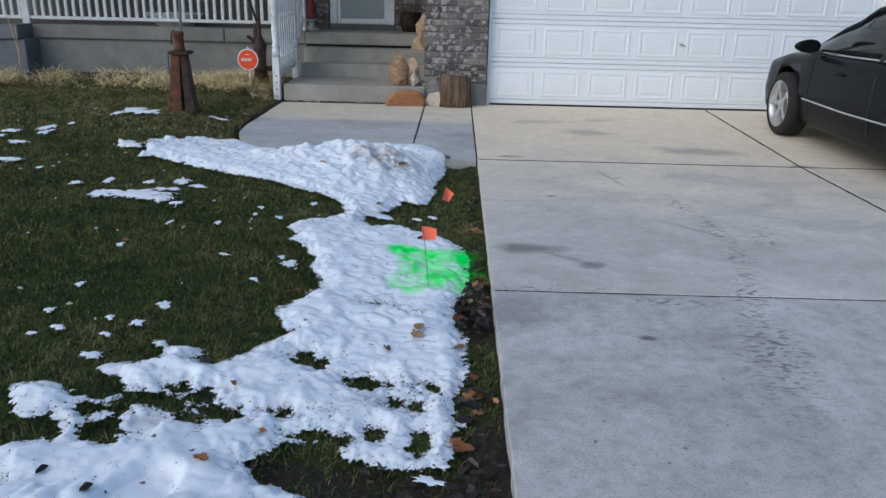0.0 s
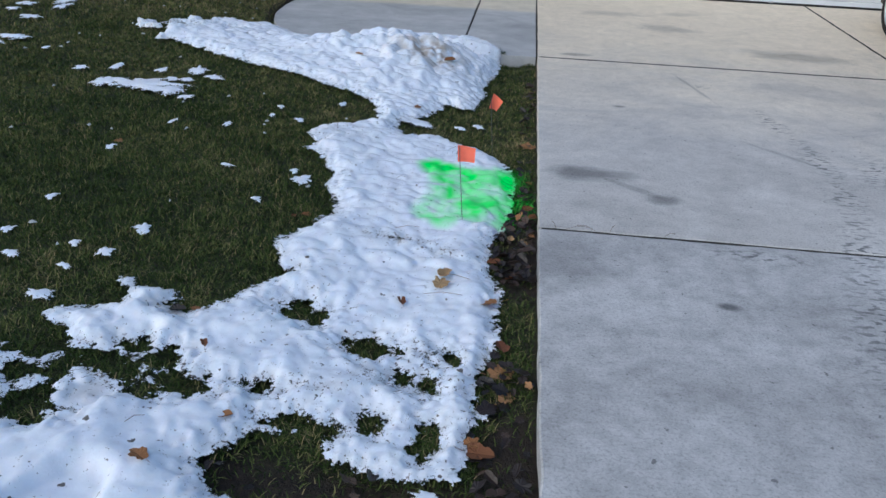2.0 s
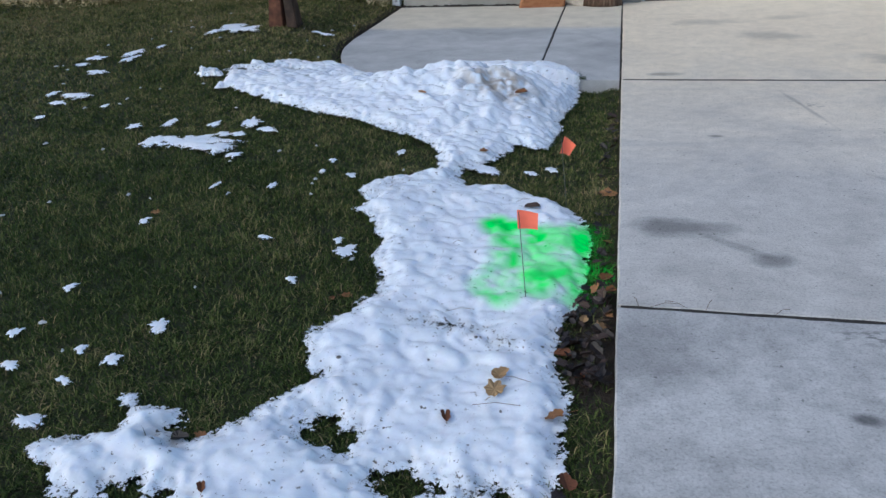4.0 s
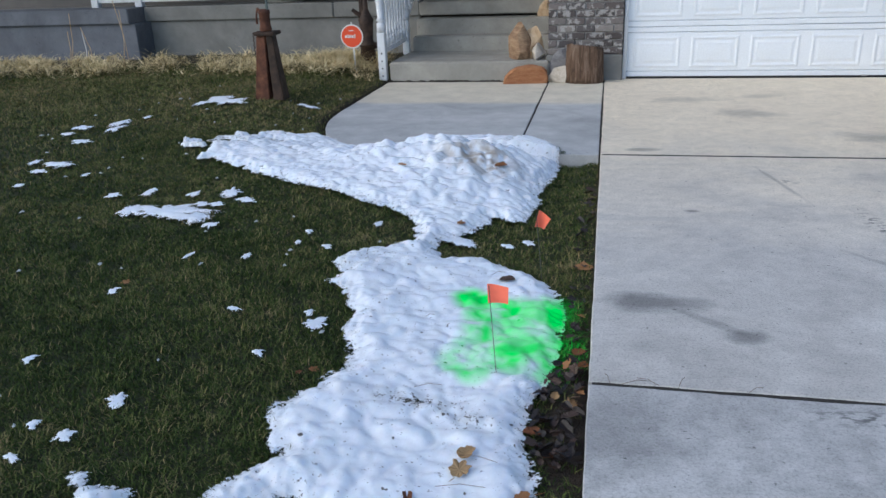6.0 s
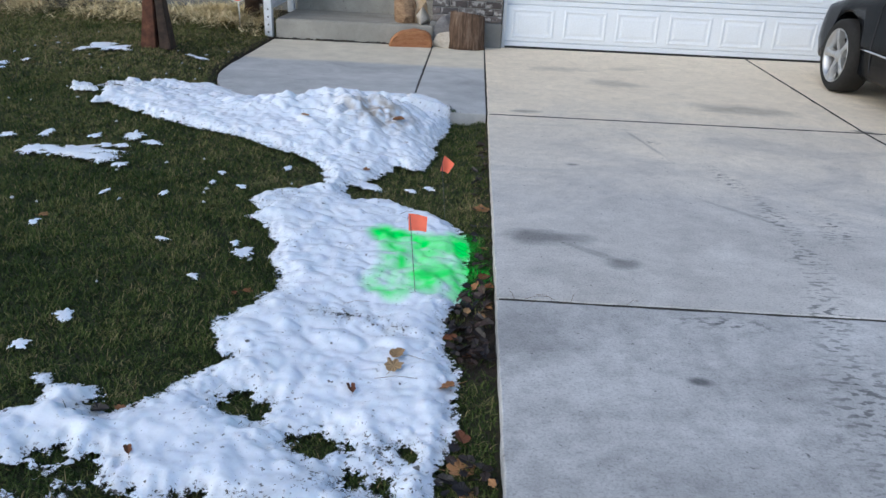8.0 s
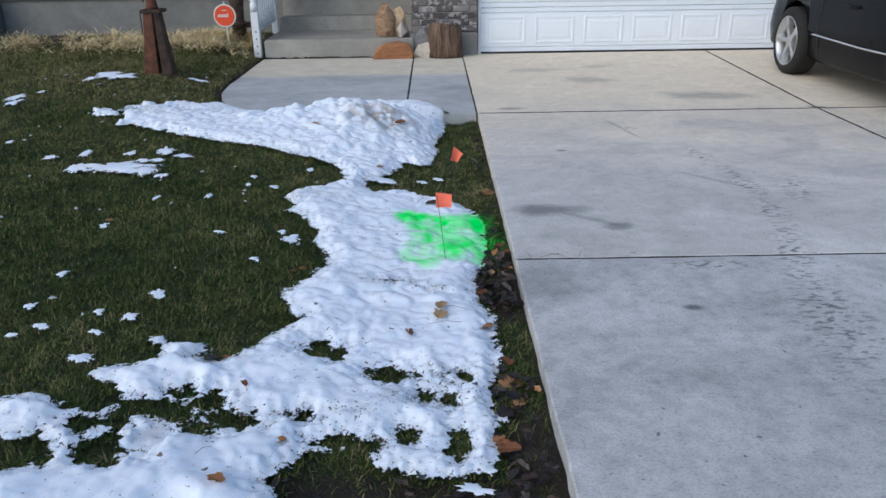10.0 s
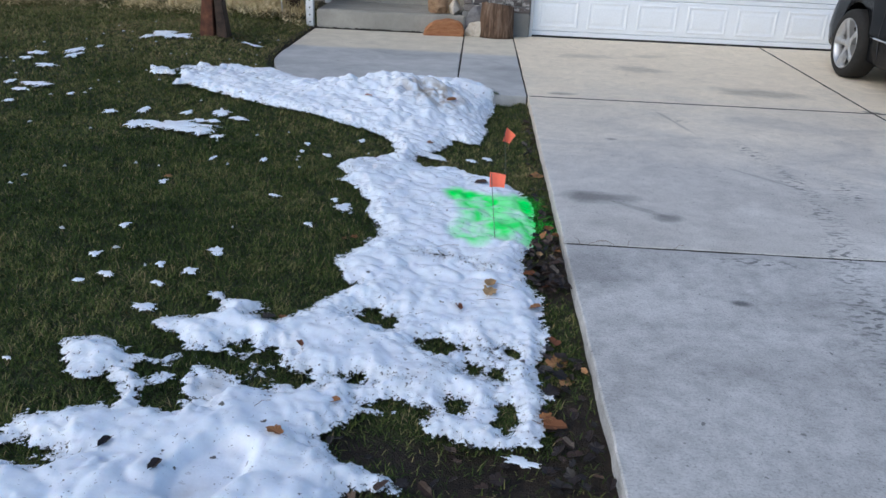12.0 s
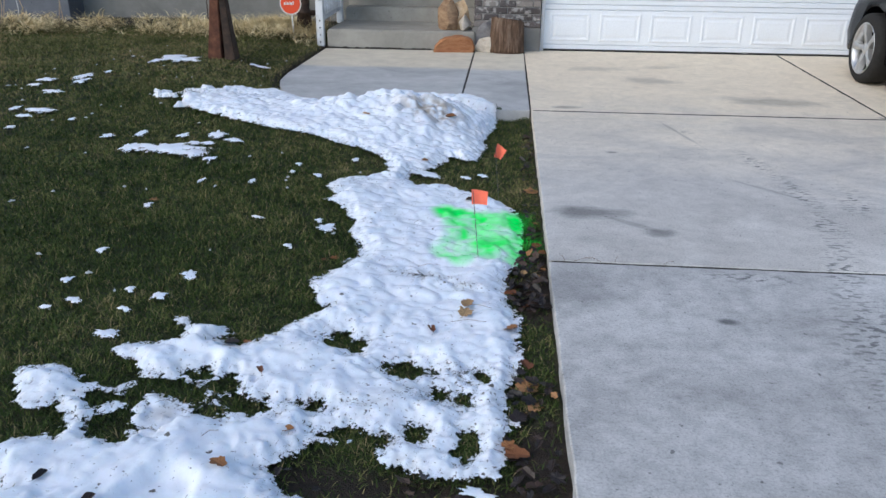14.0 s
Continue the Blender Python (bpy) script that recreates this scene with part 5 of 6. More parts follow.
def snow_scrap(x, y, rx, ry, turn=0.0, high=0.03):
    """A thin leftover of snow on the grass, ragged at its edge."""
    seed = len(SCRAPS) * 3.1 + 1
    small = max(rx, ry) < 0.1
    trim_to, ragged = (0.78, 0.5) if small else (0.95, 0.8)
    rx, ry, high = rx * trim_to, ry * trim_to, high * 0.45
    SCRAPS.append((x, y, rx, ry, turn))
    bm = bmesh.new()
    k, rings = 44, []
    for j in range(1, 6):
        t = j / 5
        ring = []
        for i in range(k):
            a = 2 * math.pi * i / k
            r = t * max(0.25, 1 + ragged * noise.noise((math.cos(a) * 1.7, math.sin(a) * 1.7, seed)) + 0.4 * noise.noise((math.cos(a) * 3.4, math.sin(a) * 3.4, seed + 2)) + 0.1 * noise.noise((math.cos(a) * 8, math.sin(a) * 8, seed)))
            u, v = rx * r * math.cos(a), ry * r * math.sin(a)
            wx, wy = x + u * math.cos(turn) - v * math.sin(turn), y + u * math.sin(turn) + v * math.cos(turn)
            z = float(lawn_z(wx, wy)) + 0.016 + high * (1 - t ** 3) * (1 + 0.5 * noise.noise((wx * 16, wy * 16, seed)))
            ring.append(bm.verts.new((wx - x, wy - y, z - float(lawn_z(x, y)))))
        rings.append(ring)
    for a, b in zip(rings, rings[1:]):
        for i in range(k):
            bm.faces.new((a[i], a[(i + 1) % k], b[(i + 1) % k], b[i]))
    bm.faces.new(rings[0])
    high_t = [1.15 - 1.15 * (1 + i // k) / 5 for i in range(5 * k)]
    ob = link_mesh("snow_patch", bm, M["snow"], True)
    add_attr(ob.data, "rim", high_t)
    ob.location = (x, y, float(lawn_z(x, y)))
    big = max(rx, ry) > 0.16
    tagged(ob, "long ragged patch of leftover snow on grass" if big else "small icy scrap of leftover snow on grass", "snow patch", "leftover snow patches")


snow_scrap(-1.96, -0.53, 0.037, 0.042, -0.12, 0.020)
snow_scrap(-1.84, -0.70, 0.055, 0.038, -0.12, 0.020)
snow_scrap(-1.91, -0.77, 0.039, 0.031, -0.12, 0.020)
snow_scrap(-1.54, -0.61, 0.051, 0.049, -0.12, 0.020)
snow_scrap(-1.67, -0.58, 0.031, 0.038, -0.12, 0.020)
snow_scrap(-1.50, -0.40, 0.055, 0.061, -0.12, 0.020)
snow_scrap(-1.62, -0.74, 0.039, 0.023, -0.12, 0.020)
snow_scrap(-1.60, -0.93, 0.069, 0.041, -0.12, 0.020)
snow_scrap(-1.91, 0.81, 0.022, 0.079, -0.12, 0.020)
snow_scrap(-2.03, 0.38, 0.030, 0.055, -0.12, 0.020)
snow_scrap(-1.44, 0.32, 0.041, 0.029, -0.12, 0.020)
snow_scrap(-1.63, 0.85, 0.031, 0.050, -0.12, 0.020)
snow_scrap(-1.20, 0.02, 0.033, 0.033, -0.12, 0.020)
snow_scrap(-1.97, -0.22, 0.034, 0.050, -0.12, 0.020)
snow_scrap(-1.08, 0.31, 0.073, 0.085, -0.12, 0.020)
snow_scrap(-1.14, 0.39, 0.029, 0.048, -0.12, 0.020)
snow_scrap(-1.87, -1.32, 0.028, 0.017, -0.12, 0.020)
snow_scrap(-2.69, 1.75, 0.046, 0.107, -0.12, 0.035)
snow_scrap(-2.90, 1.69, 0.060, 0.069, -0.12, 0.020)
snow_scrap(-2.38, 1.42, 0.40, 0.13, -0.20, 0.040)
snow_scrap(-2.61, 1.44, 0.122, 0.131, -0.12, 0.035)
snow_scrap(-2.39, 1.44, 0.145, 0.130, -0.12, 0.035)
snow_scrap(-2.18, 1.36, 0.123, 0.102, -0.12, 0.035)
snow_scrap(-2.02, 1.25, 0.057, 0.078, -0.12, 0.020)
snow_scrap(-2.39, 1.76, 0.053, 0.069, -0.12, 0.020)
snow_scrap(-2.25, 1.58, 0.069, 0.064, -0.12, 0.020)
snow_scrap(-2.16, 1.59, 0.069, 0.064, -0.12, 0.020)
snow_scrap(-2.17, 1.81, 0.081, 0.104, -0.12, 0.020)
snow_scrap(-2.02, 1.68, 0.088, 0.066, -0.12, 0.020)
snow_scrap(-3.60, 4.52, 0.147, 0.134, -0.12, 0.035)
snow_scrap(-3.46, 4.38, 0.201, 0.161, -0.12, 0.035)
snow_scrap(-3.69, 4.32, 0.063, 0.110, -0.12, 0.020)
snow_scrap(-4.02, 3.51, 0.077, 0.135, -0.12, 0.035)
snow_scrap(-3.94, 3.30, 0.047, 0.128, -0.12, 0.035)
snow_scrap(-4.27, 3.35, 0.107, 0.090, -0.12, 0.020)
snow_scrap(-4.26, 3.15, 0.073, 0.085, -0.12, 0.020)
snow_scrap(-3.97, 2.91, 0.101, 0.079, -0.12, 0.020)
snow_scrap(-3.72, 2.30, 0.122, 0.077, -0.12, 0.035)
snow_scrap(-3.76, 2.14, 0.090, 0.063, -0.12, 0.020)
snow_scrap(-3.95, 2.34, 0.055, 0.091, -0.12, 0.020)
snow_scrap(-3.67, 1.83, 0.051, 0.057, -0.12, 0.020)
snow_scrap(-3.90, 3.74, 0.046, 0.097, -0.12, 0.020)
snow_scrap(-2.73, 4.56, 0.101, 0.054, -0.12, 0.020)
snow_scrap(-3.36, 2.08, 0.036, 0.060, -0.12, 0.020)
snow_scrap(-1.46, 1.25, 0.035, 0.042, -0.12, 0.020)
snow_scrap(-1.16, 1.50, 0.039, 0.057, -0.12, 0.020)
snow_scrap(-0.71, 1.42, 0.107, 0.089, -0.12, 0.020)
snow_scrap(-0.45, 1.42, 0.066, 0.044, -0.12, 0.020)
snow_scrap(-0.34, 1.49, 0.056, 0.061, -0.12, 0.020)
snow_scrap(-1.31, 1.09, 0.043, 0.039, -0.12, 0.020)
snow_scrap(-1.46, 1.09, 0.025, 0.040, -0.12, 0.020)
snow_scrap(-0.21, -1.42, 0.035, 0.03, 0.2, 0.02)
snow_scrap(-0.15, -1.16, 0.03, 0.024, 0.2, 0.015)
snow_scrap(-0.26, -1.50, 0.08, 0.035, -0.3, 0.015)

# ---- grass ----
def snow_here(x, y):
    """How far inside the snow a place lies, bare spots and all."""
    i, j = np.rint((y + 2.5) / STEP).astype(int), np.rint((x + 3.15) / STEP).astype(int)
    inside = (i >= 0) & (i < SX.shape[0]) & (j >= 0) & (j < SX.shape[1])
    return np.where(inside, SE[np.where(inside, i, 0), np.where(inside, j, 0)], -1.0)


def blades(count, area, seed, length, width, tone_shift=0.0, bare_ok=False):
    """Ground places, headings and sizes of grass blades inside a stretch of the plan."""
    g = np.random.default_rng(seed)
    x = g.uniform(area[0], area[1], count)
    y = g.uniform(area[2], area[3], count)
    ok = (walk_gap(x, y) > 0.0) & (x < -0.004)
    ok &= snow_here(x, y) < np.maximum(g.uniform(-0.01, 0.03, count), g.uniform(-0.3, 0.075, count))
    for sx, sy, rx, ry, turn in SCRAPS:
        u = (x - sx) * math.cos(turn) + (y - sy) * math.sin(turn)
        v = -(x - sx) * math.sin(turn) + (y - sy) * math.cos(turn)
        ok &= np.hypot(u / rx, v / ry) > g.uniform(0.2, 1.0, count)
    ok &= g.uniform(0, 1, count) > mud_at(x, y) * 0.88
    x, y = x[ok], y[ok]
    patchy = noise_grid(x, y, 2.1, 3, 61.0)
    clump = noise_grid(x, y, 11.0, 2, 63.0)
    ok = g.uniform(0, 1, len(x)) < np.clip(0.88 + 0.4 * clump, 0.5, 1)
    x, y, patchy, clump = x[ok], y[ok], patchy[ok], clump[ok]
    m = len(x)
    heading = g.uniform(0, 2 * math.pi, m)
    size = length * g.uniform(0.45, 1.3, m) * (1 + 0.35 * clump)
    lean = g.uniform(0.65, 1.5, m)
    tone = np.clip(0.37 + tone_shift + 0.22 * patchy + 0.20 * clump + g.normal(0, 0.24, m) + (g.uniform(0, 1, m) < 0.07) * 0.4, 0, 1)
    return x, y, heading, size, lean, np.full(m, width) * g.uniform(0.7, 1.3, m), tone


def blade_mesh(name, sets, material, lift=0.0):
    x, y, h, s, lean, w, tone = [np.concatenate(c) for c in zip(*sets)]
    z = lawn_z(x, y) + lift
    i, j = np.rint((y + 2.5) / STEP).astype(int), np.rint((x + 3.15) / STEP).astype(int)
    inside = (i >= 0) & (i < SX.shape[0]) & (j >= 0) & (j < SX.shape[1])
    i, j = np.where(inside, i, 0), np.where(inside, j, 0)
    z = np.where(inside & keep[i, j], SZ[i, j] - 0.014, z)
    m = len(x)
    dx, dy = np.cos(h), np.sin(h)
    px_, py_ = -dy, dx
    pts = np.empty((m, 5, 3))
    for k, (t, ww) in enumerate(((0.0, 1.0), (0.0, -1.0), (0.55, 0.8), (0.55, -0.8), (1.0, 0.0))):
        out = s * (np.sin(lean) * (0.35 * t + 0.65 * t * t))
        up = s * (np.cos(lean) * t + 0.28 * t * (1 - t))
        pts[:, k, 0] = x + dx * out + px_ * w * ww * 0.5
        pts[:, k, 1] = y + dy * out + py_ * w * ww * 0.5
        pts[:, k, 2] = z - 0.004 + up
    me = bpy.data.meshes.new(name)
    b = np.arange(m)[:, None] * 5
    me.vertices.add(m * 5)
    me.vertices.foreach_set("co", pts.ravel())
    loops = np.concatenate([b + [0, 1, 3], b + [0, 3, 2], b + [2, 3, 4]], 1).ravel()
    me.loops.add(len(loops))
    me.loops.foreach_set("vertex_index", loops.astype(np.int32))
    me.polygons.add(m * 3)
    me.polygons.foreach_set("loop_start", np.arange(m * 3, dtype=np.int32) * 3)
    me.update()
    add_attr(me, "tone", np.repeat(tone, 5))
    add_attr(me, "paint", np.repeat(0.65 * paint_at(x, y) * (x > -0.6) * (np.abs(y - 0.5) < 0.5), 5))
    me.materials.append(material)
    me.validate()
    return new(name, me)


sets = [blades(230000, (-2.6, 0.0, -2.3, 1.2), 1, 0.030, 0.0031),
        blades(135000, (-3.6, 0.0, 1.2, 3.4), 2, 0.027, 0.0040, 0.13),
        blades(60000, (-3.6, -2.6, -2.3, 1.2), 3, 0.030, 0.0040),
        blades(150000, (-7.0, -2.2, 3.4, 7.2), 4, 0.032, 0.0058, 0.30),
        blades(75000, (-6.5, -3.6, -0.5, 3.4), 5, 0.032, 0.0055, 0.10),
        blades(36000, (-5.0, 0.0, -6.0, -2.3), 7, 0.042, 0.0080),
        blades(20000, (-9.0, -3.6, -4.0, -0.5), 8, 0.045, 0.0095),
        blades(20000, (-9.0, -6.5, -0.5, 6.4), 11, 0.045, 0.0095, 0.15)]
# blades that poke through thin snow
g = np.random.default_rng(6)
m = 330000
x, y = g.uniform(-3.1, 0.0, m), g.uniform(-2.3, 3.3, m)
i, j = np.rint((y + 2.5) / STEP).astype(int), np.rint((x + 3.15) / STEP).astype(int)
chance = np.maximum(np.clip(1 - SE[i, j] / 0.075, 0, 1) * 0.8, thin[i, j] ** 2 * 0.10) * (SE[i, j] > -0.01)
ok = g.uniform(0, 1, m) < chance
x, y = x[ok], y[ok]
m = len(x)
sets.append((x, y, g.uniform(0, 2 * math.pi, m), g.uniform(0.012, 0.030, m), g.uniform(0.4, 1.4, m), g.uniform(0.002, 0.004, m), np.clip(g.normal(0.35, 0.2, m), 0, 1)))
tagged(blade_mesh("grass", sets, M["grass"]), "short dark green winter lawn grass with brown patches", "grass", kind="stuff")

# ---- tiny icy flecks all over the lawn ----
rnd = random.Random(31)
bm = bmesh.new()
for i in range(130):
    x, y = rnd.uniform(-4.6, -0.5), rnd.uniform(-0.6, 5.4)
    if snow_edge(np.array([x]), np.array([y]))[0] > -0.05 or walk_gap(np.array([x]), np.array([y]))[0] < 0.1:
        continue
    r, turn, k = rnd.uniform(0.005, 0.014), rnd.uniform(0, 3), 7
    z = float(lawn_z(x, y)) + rnd.uniform(0.018, 0.028)
    top = bm.verts.new((x, y, z + 0.006))
    ring = []
    for j in range(k):
        a = 2 * math.pi * j / k
        rr = r * rnd.uniform(0.35, 1.5)
        ring.append(bm.verts.new((x + rr * 1.6 * math.cos(a) * math.cos(turn) - rr * math.sin(a) * math.sin(turn), y + rr * 1.6 * math.cos(a) * math.sin(turn) + rr * math.sin(a) * math.cos(turn), z - 0.004)))
    for j in range(k):
        bm.faces.new((ring[j], ring[(j + 1) % k], top))
flecks = link_mesh("ice_flecks", bm, M["fleck"], True)
tagged(flecks, "tiny scattered flecks of ice and pale litter", "ice flecks", kind="stuff")

# ---- dead straw and stalks along the porch wall ----
g = np.random.default_rng(9)
m = 30000
x = g.uniform(-9.0, -2.58, m)
y = g.normal(6.65, 0.42, m) - 0.10 * (x < -5.5)
tuft = noise_grid(x, y, 2.6, 3, 71.0)
mat = noise_grid(x, y, 7.0, 2, 73.0)
front = 6.02 + 0.12 * np.sin(x * 2.1) - 0.10 * (x < -5.7) + 0.30 * tuft
ok = (y > front) & (y < np.where(x < -6.35, 7.3, 7.45)) & (g.uniform(0, 1, m) < 0.40 + 1.1 * tuft + 1.1 * mat)
x, y, tuft, mat = x[ok], y[ok], tuft[ok], mat[ok]
m = len(x)
straw_set = (x, y, g.uniform(0, 2 * math.pi, m), g.uniform(0.06, 0.22, m) * (1 + 0.5 * tuft), np.clip(g.normal(1.48, 0.20, m), 0.5, 1.9), g.uniform(0.006, 0.013, m),
             np.clip(0.52 + 0.35 * tuft + 0.6 * mat + g.normal(0, 0.30, m), 0, 1))
tagged(blade_mesh("dead_straw", [straw_set], M["straw"], np.clip(0.03 + 0.10 * tuft + 0.10 * mat + g.uniform(-0.04, 0.04, m), 0, 0.14)), "matted tan dead grass along the porch wall", "dead grass", kind="stuff")
g = np.random.default_rng(10)
m = 3000
x, y = g.normal(-3.1, 0.28, m), g.normal(6.92, 0.16, m)
ok = (y < PORCH_Y) & (x < -2.6)
x, y = x[ok], y[ok]
m = len(x)
heap = (x, y, g.normal(0, 0.9, m) + math.pi * (g.uniform(0, 1, m) < 0.5), g.uniform(0.12, 0.32, m), g.uniform(0.9, 1.5, m), g.uniform(0.006, 0.011, m), np.clip(g.normal(0.8, 0.15, m), 0, 1))
tagged(blade_mesh("straw_heap", [heap], M["straw"], 0.05), "pale heap of cut straw beside the hand pump", "straw", kind="stuff")
rnd = random.Random(12)
for i in range(6):
    wx, wy = -6.6 + rnd.uniform(-0.8, 0.7), 6.8 + rnd.uniform(-0.1, 0.15)
    base = Vector((0, 0, -0.02))
    tip = Vector((rnd.uniform(-0.15, 0.15), rnd.uniform(-0.05, 0.05), rnd.uniform(0.45, 0.85)))
    stalk = link_mesh("dry_stalk", tube([base, base.lerp(tip, 0.5) + Vector((0.03, 0, 0)), tip], 0.005, 6), M["sign_white"] if i == 0 else M["tan_rock"], True)
    stalk.location = (wx, wy, float(lawn_z(wx, wy)))
    tagged(stalk, "thin dry weed stalk by the wall", "weed stalk", "dry weed stalks")


# ---- fallen leaves ----
def leaf_mesh(seed, lobes=5, curl=0.25):
    """A dry leaf about 1 across with lobes, a fold and a stalk."""
    rnd = random.Random(seed)
    bm = bmesh.new()
    k = 26
    mid = bm.verts.new((0, 0, 0.04))
    inner, outer = [], []
    for i in range(k):
        a = 2 * math.pi * i / k
        lobe = 0.27 + 0.25 * abs(math.cos(lobes * a / 2)) ** 0.8 * (0.7 + 0.3 * math.cos(a)) + rnd.uniform(-0.03, 0.03)
        cx, cy = math.cos(a) * lobe * 1.15, math.sin(a) * lobe * 0.85
        lift = curl * 1.5 * (abs(cy) * 0.9 + 0.3 * max(cx, 0)) + rnd.uniform(-0.03, 0.03)
        outer.append(bm.verts.new((cx, cy, lift)))
        inner.append(bm.verts.new((cx * 0.5, cy * 0.5, lift * 0.45 + 0.02)))
    for i in range(k):
        j = (i + 1) % k
        bm.faces.new((inner[i], inner[j], mid))
        bm.faces.new((inner[i], outer[i], outer[j], inner[j]))
    s = [bm.verts.new(p) for p in ((-0.45, -0.015, 0.02), (-0.45, 0.015, 0.02), (-0.80, 0.08, 0.07), (-0.80, 0.06, 0.07))]
    bm.faces.new(s)
    me = bpy.data.meshes.new("leaf")
    bm.to_mesh(me)
    bm.free()
    return me


LEAVES = {}
for material in ("leaf", "wet_leaf"):
    for k, (lobes, curl) in enumerate(((5, 0.3), (3, 0.45), (7, 0.2), (2, 0.55))):
        lm = leaf_mesh(k * 7 + 1, lobes, curl)
        lm.materials.append(M[material])
        LEAVES[material, k] = lm


def snow_top(x, y):
    """The height of the snow or, without snow, of the soil."""
    i, j = int(round((y + 2.5) / STEP)), int(round((x + 3.15) / STEP))
    if 0 <= i < SX.shape[0] and 0 <= j < SX.shape[1] and keep[i, j]:
        return float(SZ[i, j])
    return float(lawn_z(x, y)) + 0.004


def fallen_leaf(x, y, size, kind, shape, turn, tilt=8.0, label="dry brown leaf lying on the snow", z=0.0):
    ob = new("leaf", LEAVES[kind, shape])
    size = size * 0.82
    ob.matrix_basis = pose(x, y, snow_top(x, y) + z, tilt, tilt * 0.6, turn) @ Matrix.Diagonal((size, size, size, 1))
    tagged(ob, label, "leaf", "fallen leaves")


fallen_leaf(-0.345, -0.500, 0.105, "leaf", 2, 80, 6, "curled tan leaf lying on the snow")
fallen_leaf(-0.343, -0.420, 0.085, "leaf", 1, 60, 10, "curled tan leaf lying on the snow")
fallen_leaf(-0.165, -0.565, 0.115, "leaf", 0, 200, 10, "orange-brown lobed leaf lying on the snow")
fallen_leaf(-0.465, -0.640, 0.06, "leaf", 3, 110, 12)
fallen_leaf(-0.047, 1.150, 0.115, "leaf", 0, 30, 16, "tan leaf on the turf by the driveway")
fallen_leaf(-0.961, -1.565, 0.075, "leaf", 0, 150, 10)
fallen_leaf(-0.840, -1.340, 0.05, "leaf", 3, 20, 8)
fallen_leaf(-1.389, -1.697, 0.05, "wet_leaf", 3, 70, 8)
fallen_leaf(-1.001, -1.061, 0.045, "leaf", 3, 120, 8)
fallen_leaf(-0.108, -0.946, 0.12, "leaf", 0, 20, 12, "brown leaf on wet soil by the driveway")
fallen_leaf(-0.108, -0.831, 0.085, "leaf", 1, 110, 12, "tan leaf on wet soil by the driveway")
fallen_leaf(-0.086, -1.075, 0.085, "leaf", 2, 60, 10, "tan leaf on wet soil by the driveway")
fallen_leaf(-0.154, -1.32, 0.10, "leaf", 1, 0, 14, "brown leaf on wet soil by the driveway")
fallen_leaf(-0.142, -1.136, 0.09, "wet_leaf", 0, 40, 14, "dark wet leaf on soil")
fallen_leaf(-0.040, 0.30, 0.075, "leaf", 1, 40, 14, "tan leaf on the turf by the driveway")
fallen_leaf(-0.035, 0.62, 0.06, "leaf", 0, 140, 14, "tan leaf on the turf by the driveway")
fallen_leaf(-0.045, -0.05, 0.075, "leaf", 2, 80, 16, "pale leaf on dark leaf litter")
fallen_leaf(-0.085, -0.34, 0.065, "leaf", 0, 190, 16, "pale leaf on dark leaf litter")
fallen_leaf(-0.165, -0.22, 0.07, "leaf", 3, 10, 16, "brown leaf on dark leaf litter")
fallen_leaf(-0.62, 2.46, 0.10, "leaf", 3, 30, 12)
fallen_leaf(-1.22, 2.30, 0.07, "leaf", 3, 160, 8)
fallen_leaf(-0.72, 1.60, 0.075, "leaf", 2, 60, 10, "tan leaf at the edge of the snow")
fallen_leaf(-1.02, 1.18, 0.055, "wet_leaf", 3, 60, 8)
fallen_leaf(-0.385, 0.90, 0.085, "wet_leaf", 3, 10, 10, "dark wet leaf on the snow")
fallen_leaf(-1.16, -0.89, 0.065, "wet_leaf", 1, 10, 10, "dark wet leaf in a melted hollow")
fallen_leaf(-1.11, -0.86, 0.055, "leaf", 2, 130, 10)
fallen_leaf(-2.05, 0.50, 0.06, "leaf", 2, 40, 12, "pale tan leaf on the lawn")
fallen_leaf(-0.98, 0.0, 0.05, "leaf", 2, 20, 12, "pale tan leaf on the lawn")
fallen_leaf(-1.02, -0.04, 0.04, "leaf", 1, 80, 12, "pale tan leaf on the lawn")
fallen_leaf(-1.229, -1.764, 0.055, "wet_leaf", 3, 75, 8, "dark wet leaf lying on the snow")
rnd = random.Random(77)
for i in range(260):
    u = rnd.random()
    if u < 0.40:
        x, y = rnd.uniform(-0.20, -0.015), rnd.uniform(-0.42, 0.22)
    elif u < 0.68:
        x, y = rnd.uniform(-0.20, -0.015), rnd.uniform(-2.1, -0.85)
    elif u < 0.86:
        x, y = rnd.uniform(-0.85, -0.05), rnd.uniform(-1.95, -1.45)
    else:
        x, y = rnd.uniform(-0.09, -0.015), rnd.uniform(0.3, 3.0)
    if snow_edge(np.array([x]), np.array([y]))[0] > 0.01:
        continue
    fallen_leaf(x, y, rnd.uniform(0.034, 0.070), "leaf" if rnd.random() < 0.02 else "wet_leaf", rnd.randrange(4), rnd.uniform(0, 360), rnd.uniform(-38, 38), "dark wet leaf in the litter along the driveway", rnd.uniform(0, 0.02))

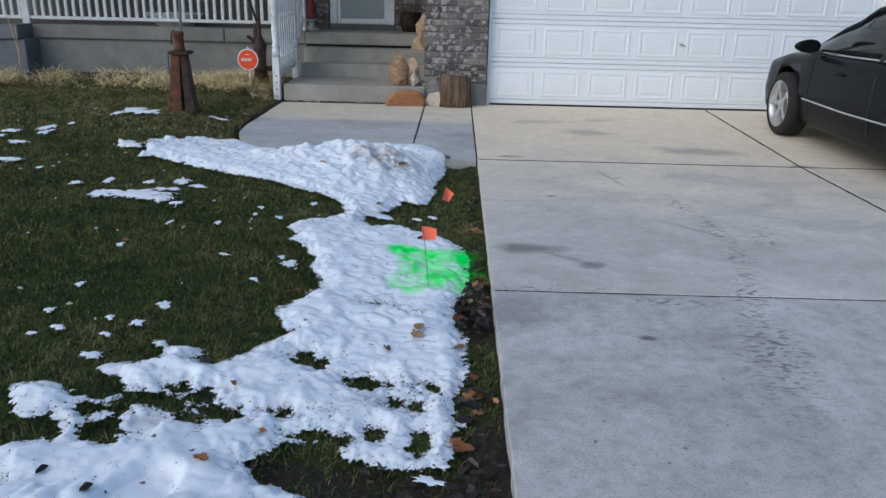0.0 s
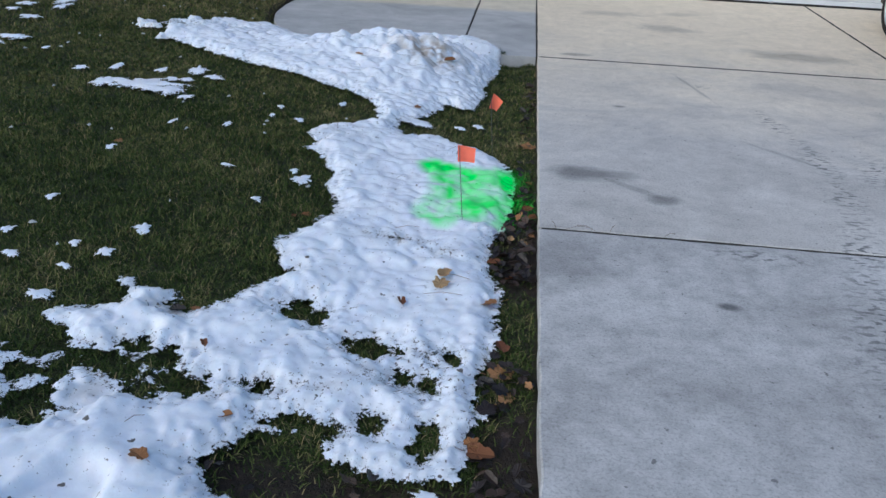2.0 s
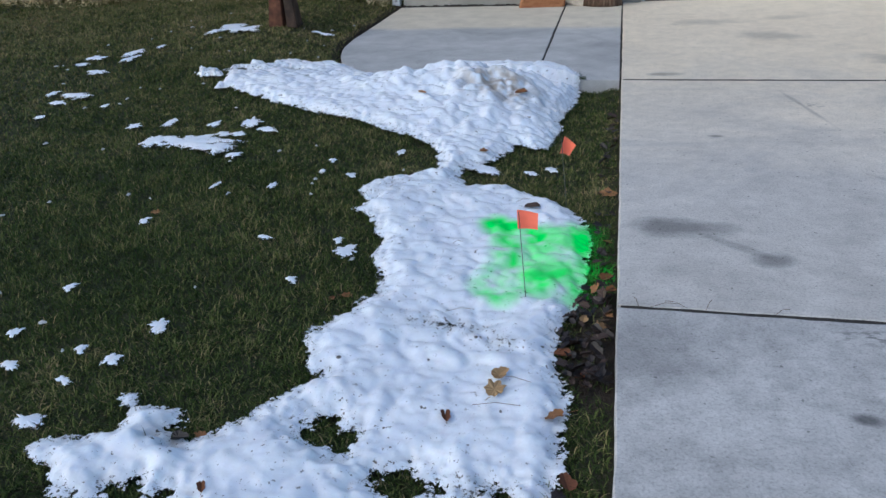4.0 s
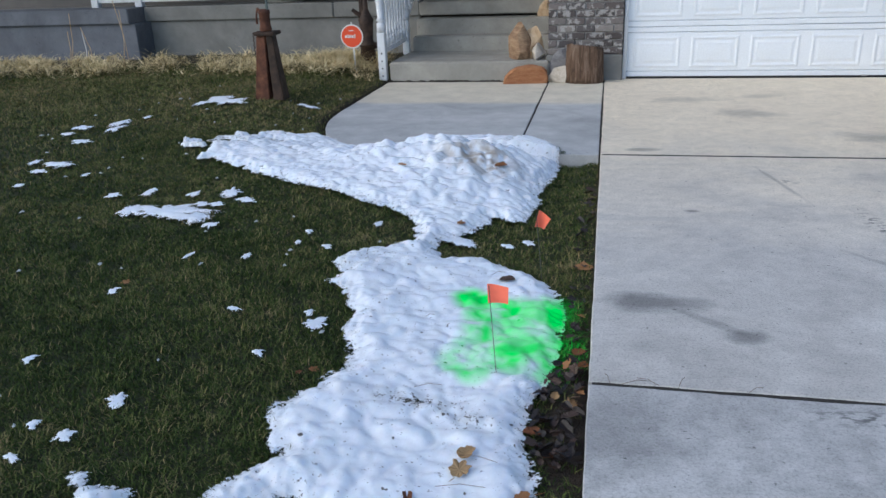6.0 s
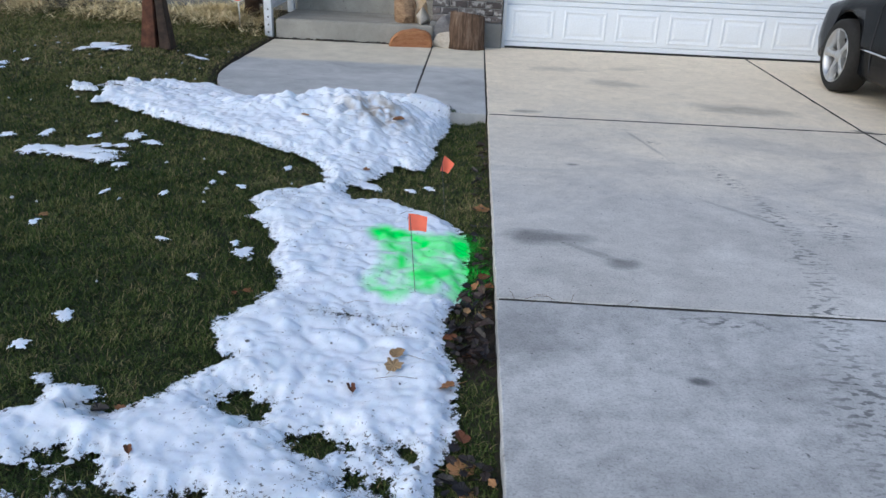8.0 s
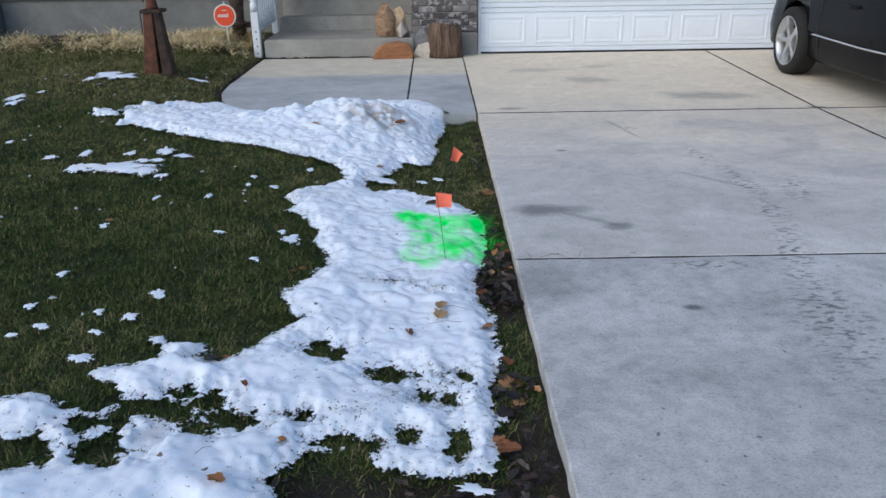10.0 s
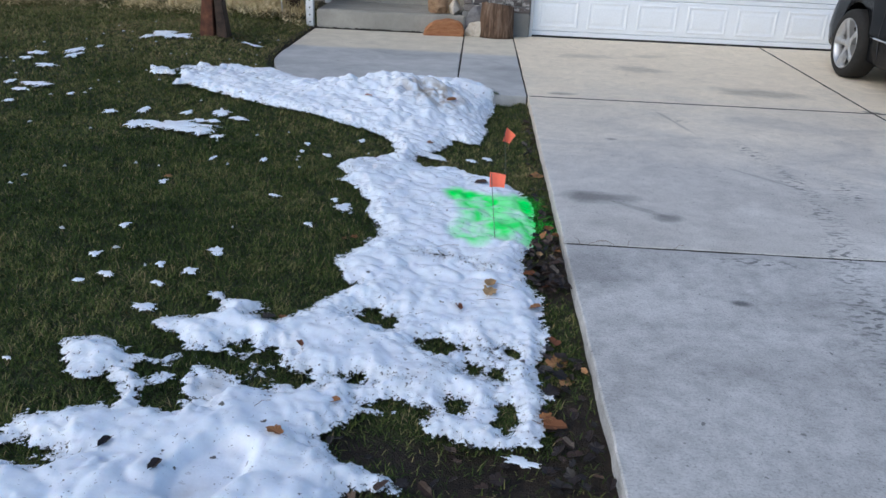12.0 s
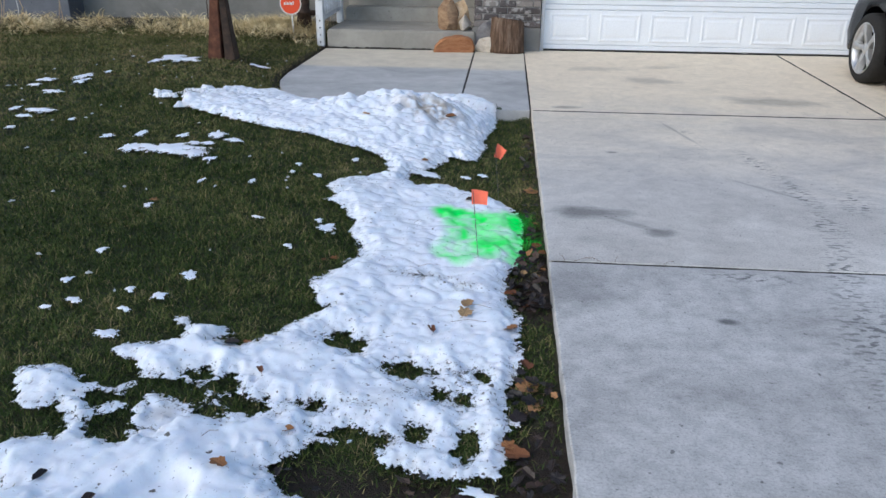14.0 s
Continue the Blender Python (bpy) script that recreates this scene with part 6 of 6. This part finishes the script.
# twigs and stalk pieces on the snow and along the slab joint
for i, (x, y, l, a) in enumerate(((-0.24, -0.445, 0.12, 3.05), (-0.26, -0.56, 0.14, 3.3), (-0.58, -0.08, 0.10, 0.2), (-0.46, 0.95, 0.07, 0.5), (-1.05, -1.46, 0.05, 0.6), (-0.66, 0.45, 0.04, 0.3), (0.12, 0.0, 0.10, 0.25), (0.24, 0.005, 0.08, 2.7), (0.30, 0.0, 0.07, 1.2), (0.52, 0.0, 0.06, 0.6), (0.08, 0.0, 0.06, 1.9))):
    z = 0.004 if x > 0 else snow_top(x, y) + 0.004
    twig = link_mesh("twig", tube([(0, 0, 0), (l * 0.5 * math.cos(a), l * 0.5 * math.sin(a), 0.012), (l * math.cos(a), l * math.sin(a), 0.004)], 0.0009, 5), M["bark"])
    twig.location = (x, y, z)
    tagged(twig, "thin dry twig lying loose", "twig", "twigs")

# ---- bricks of the column and of the wall by the front door ----
def brick_mesh(w, h, d, seed):
    bm = block((-w / 2, -d / 2, -h / 2), (w / 2, d / 2, h / 2), 0.006)
    for v in bm.verts:
        v.co += Vector((noise.noise((v.co.x * 30, v.co.z * 30, seed)), noise.noise((v.co.x * 30, v.co.z * 30, seed + 5)), noise.noise((v.co.x * 30, v.co.y * 30, seed + 9)))) * 0.004
    me = bpy.data.meshes.new("brick")
    bmesh.ops.recalc_face_normals(bm, faces=bm.faces)
    bm.to_mesh(me)
    bm.free()
    me.materials.append(M["brick"])
    return me


BW, BH, JOINT = 0.193, 0.068, 0.011
full = [brick_mesh(BW, BH, 0.05, k * 3.3) for k in range(3)]
half = [brick_mesh(BW / 2 - JOINT / 2, BH, 0.05, k * 4.1 + 1) for k in range(2)]
rnd = random.Random(5)


def course(parent, x0, count, z, y, odd, turn=0.0):
    """One course of a running bond along x (or, turned, along y)."""
    pieces = []
    if odd:
        pieces.append((BW / 4 - JOINT / 4, True))
        pieces += [(BW / 2 + JOINT / 2 + (BW + JOINT) * i + BW / 2, False) for i in range(count - 1)]
        pieces.append(((BW + JOINT) * count - JOINT - BW / 4 + JOINT / 4, True))
    else:
        pieces += [((BW + JOINT) * i + BW / 2, False) for i in range(count)]
    for along, short in pieces:
        b = new("brick", rnd.choice(half if short else full))
        b.parent = parent
        if turn:
            b.matrix_basis = pose(y, x0 + along, z, 0, 0, 90)
        else:
            b.matrix_basis = pose(x0 + along, y + rnd.uniform(-0.002, 0.002), z, 0, 0, 0)


row = 0
z = 0.275 + BH / 2 + 0.006
while z < 2.6:
    course(column, COL[0], 4, z, COL[2] + 0.02, row % 2)
    if z < 1.9:
        course(column, COL[2] + 0.05, 3, z, COL[0] + 0.02, (row + 1) % 2, 1)
    z += BH + JOINT
    row += 1
z, row = FLOOR_Z + 0.04, 0
while z < 1.45:
    course(house_wall, -2.22 - 4 * (BW + JOINT), 4, z, 8.985, row % 2)
    course(house_wall, -1.18, 3, z, 8.985, row % 2)
    z += BH + JOINT
    row += 1
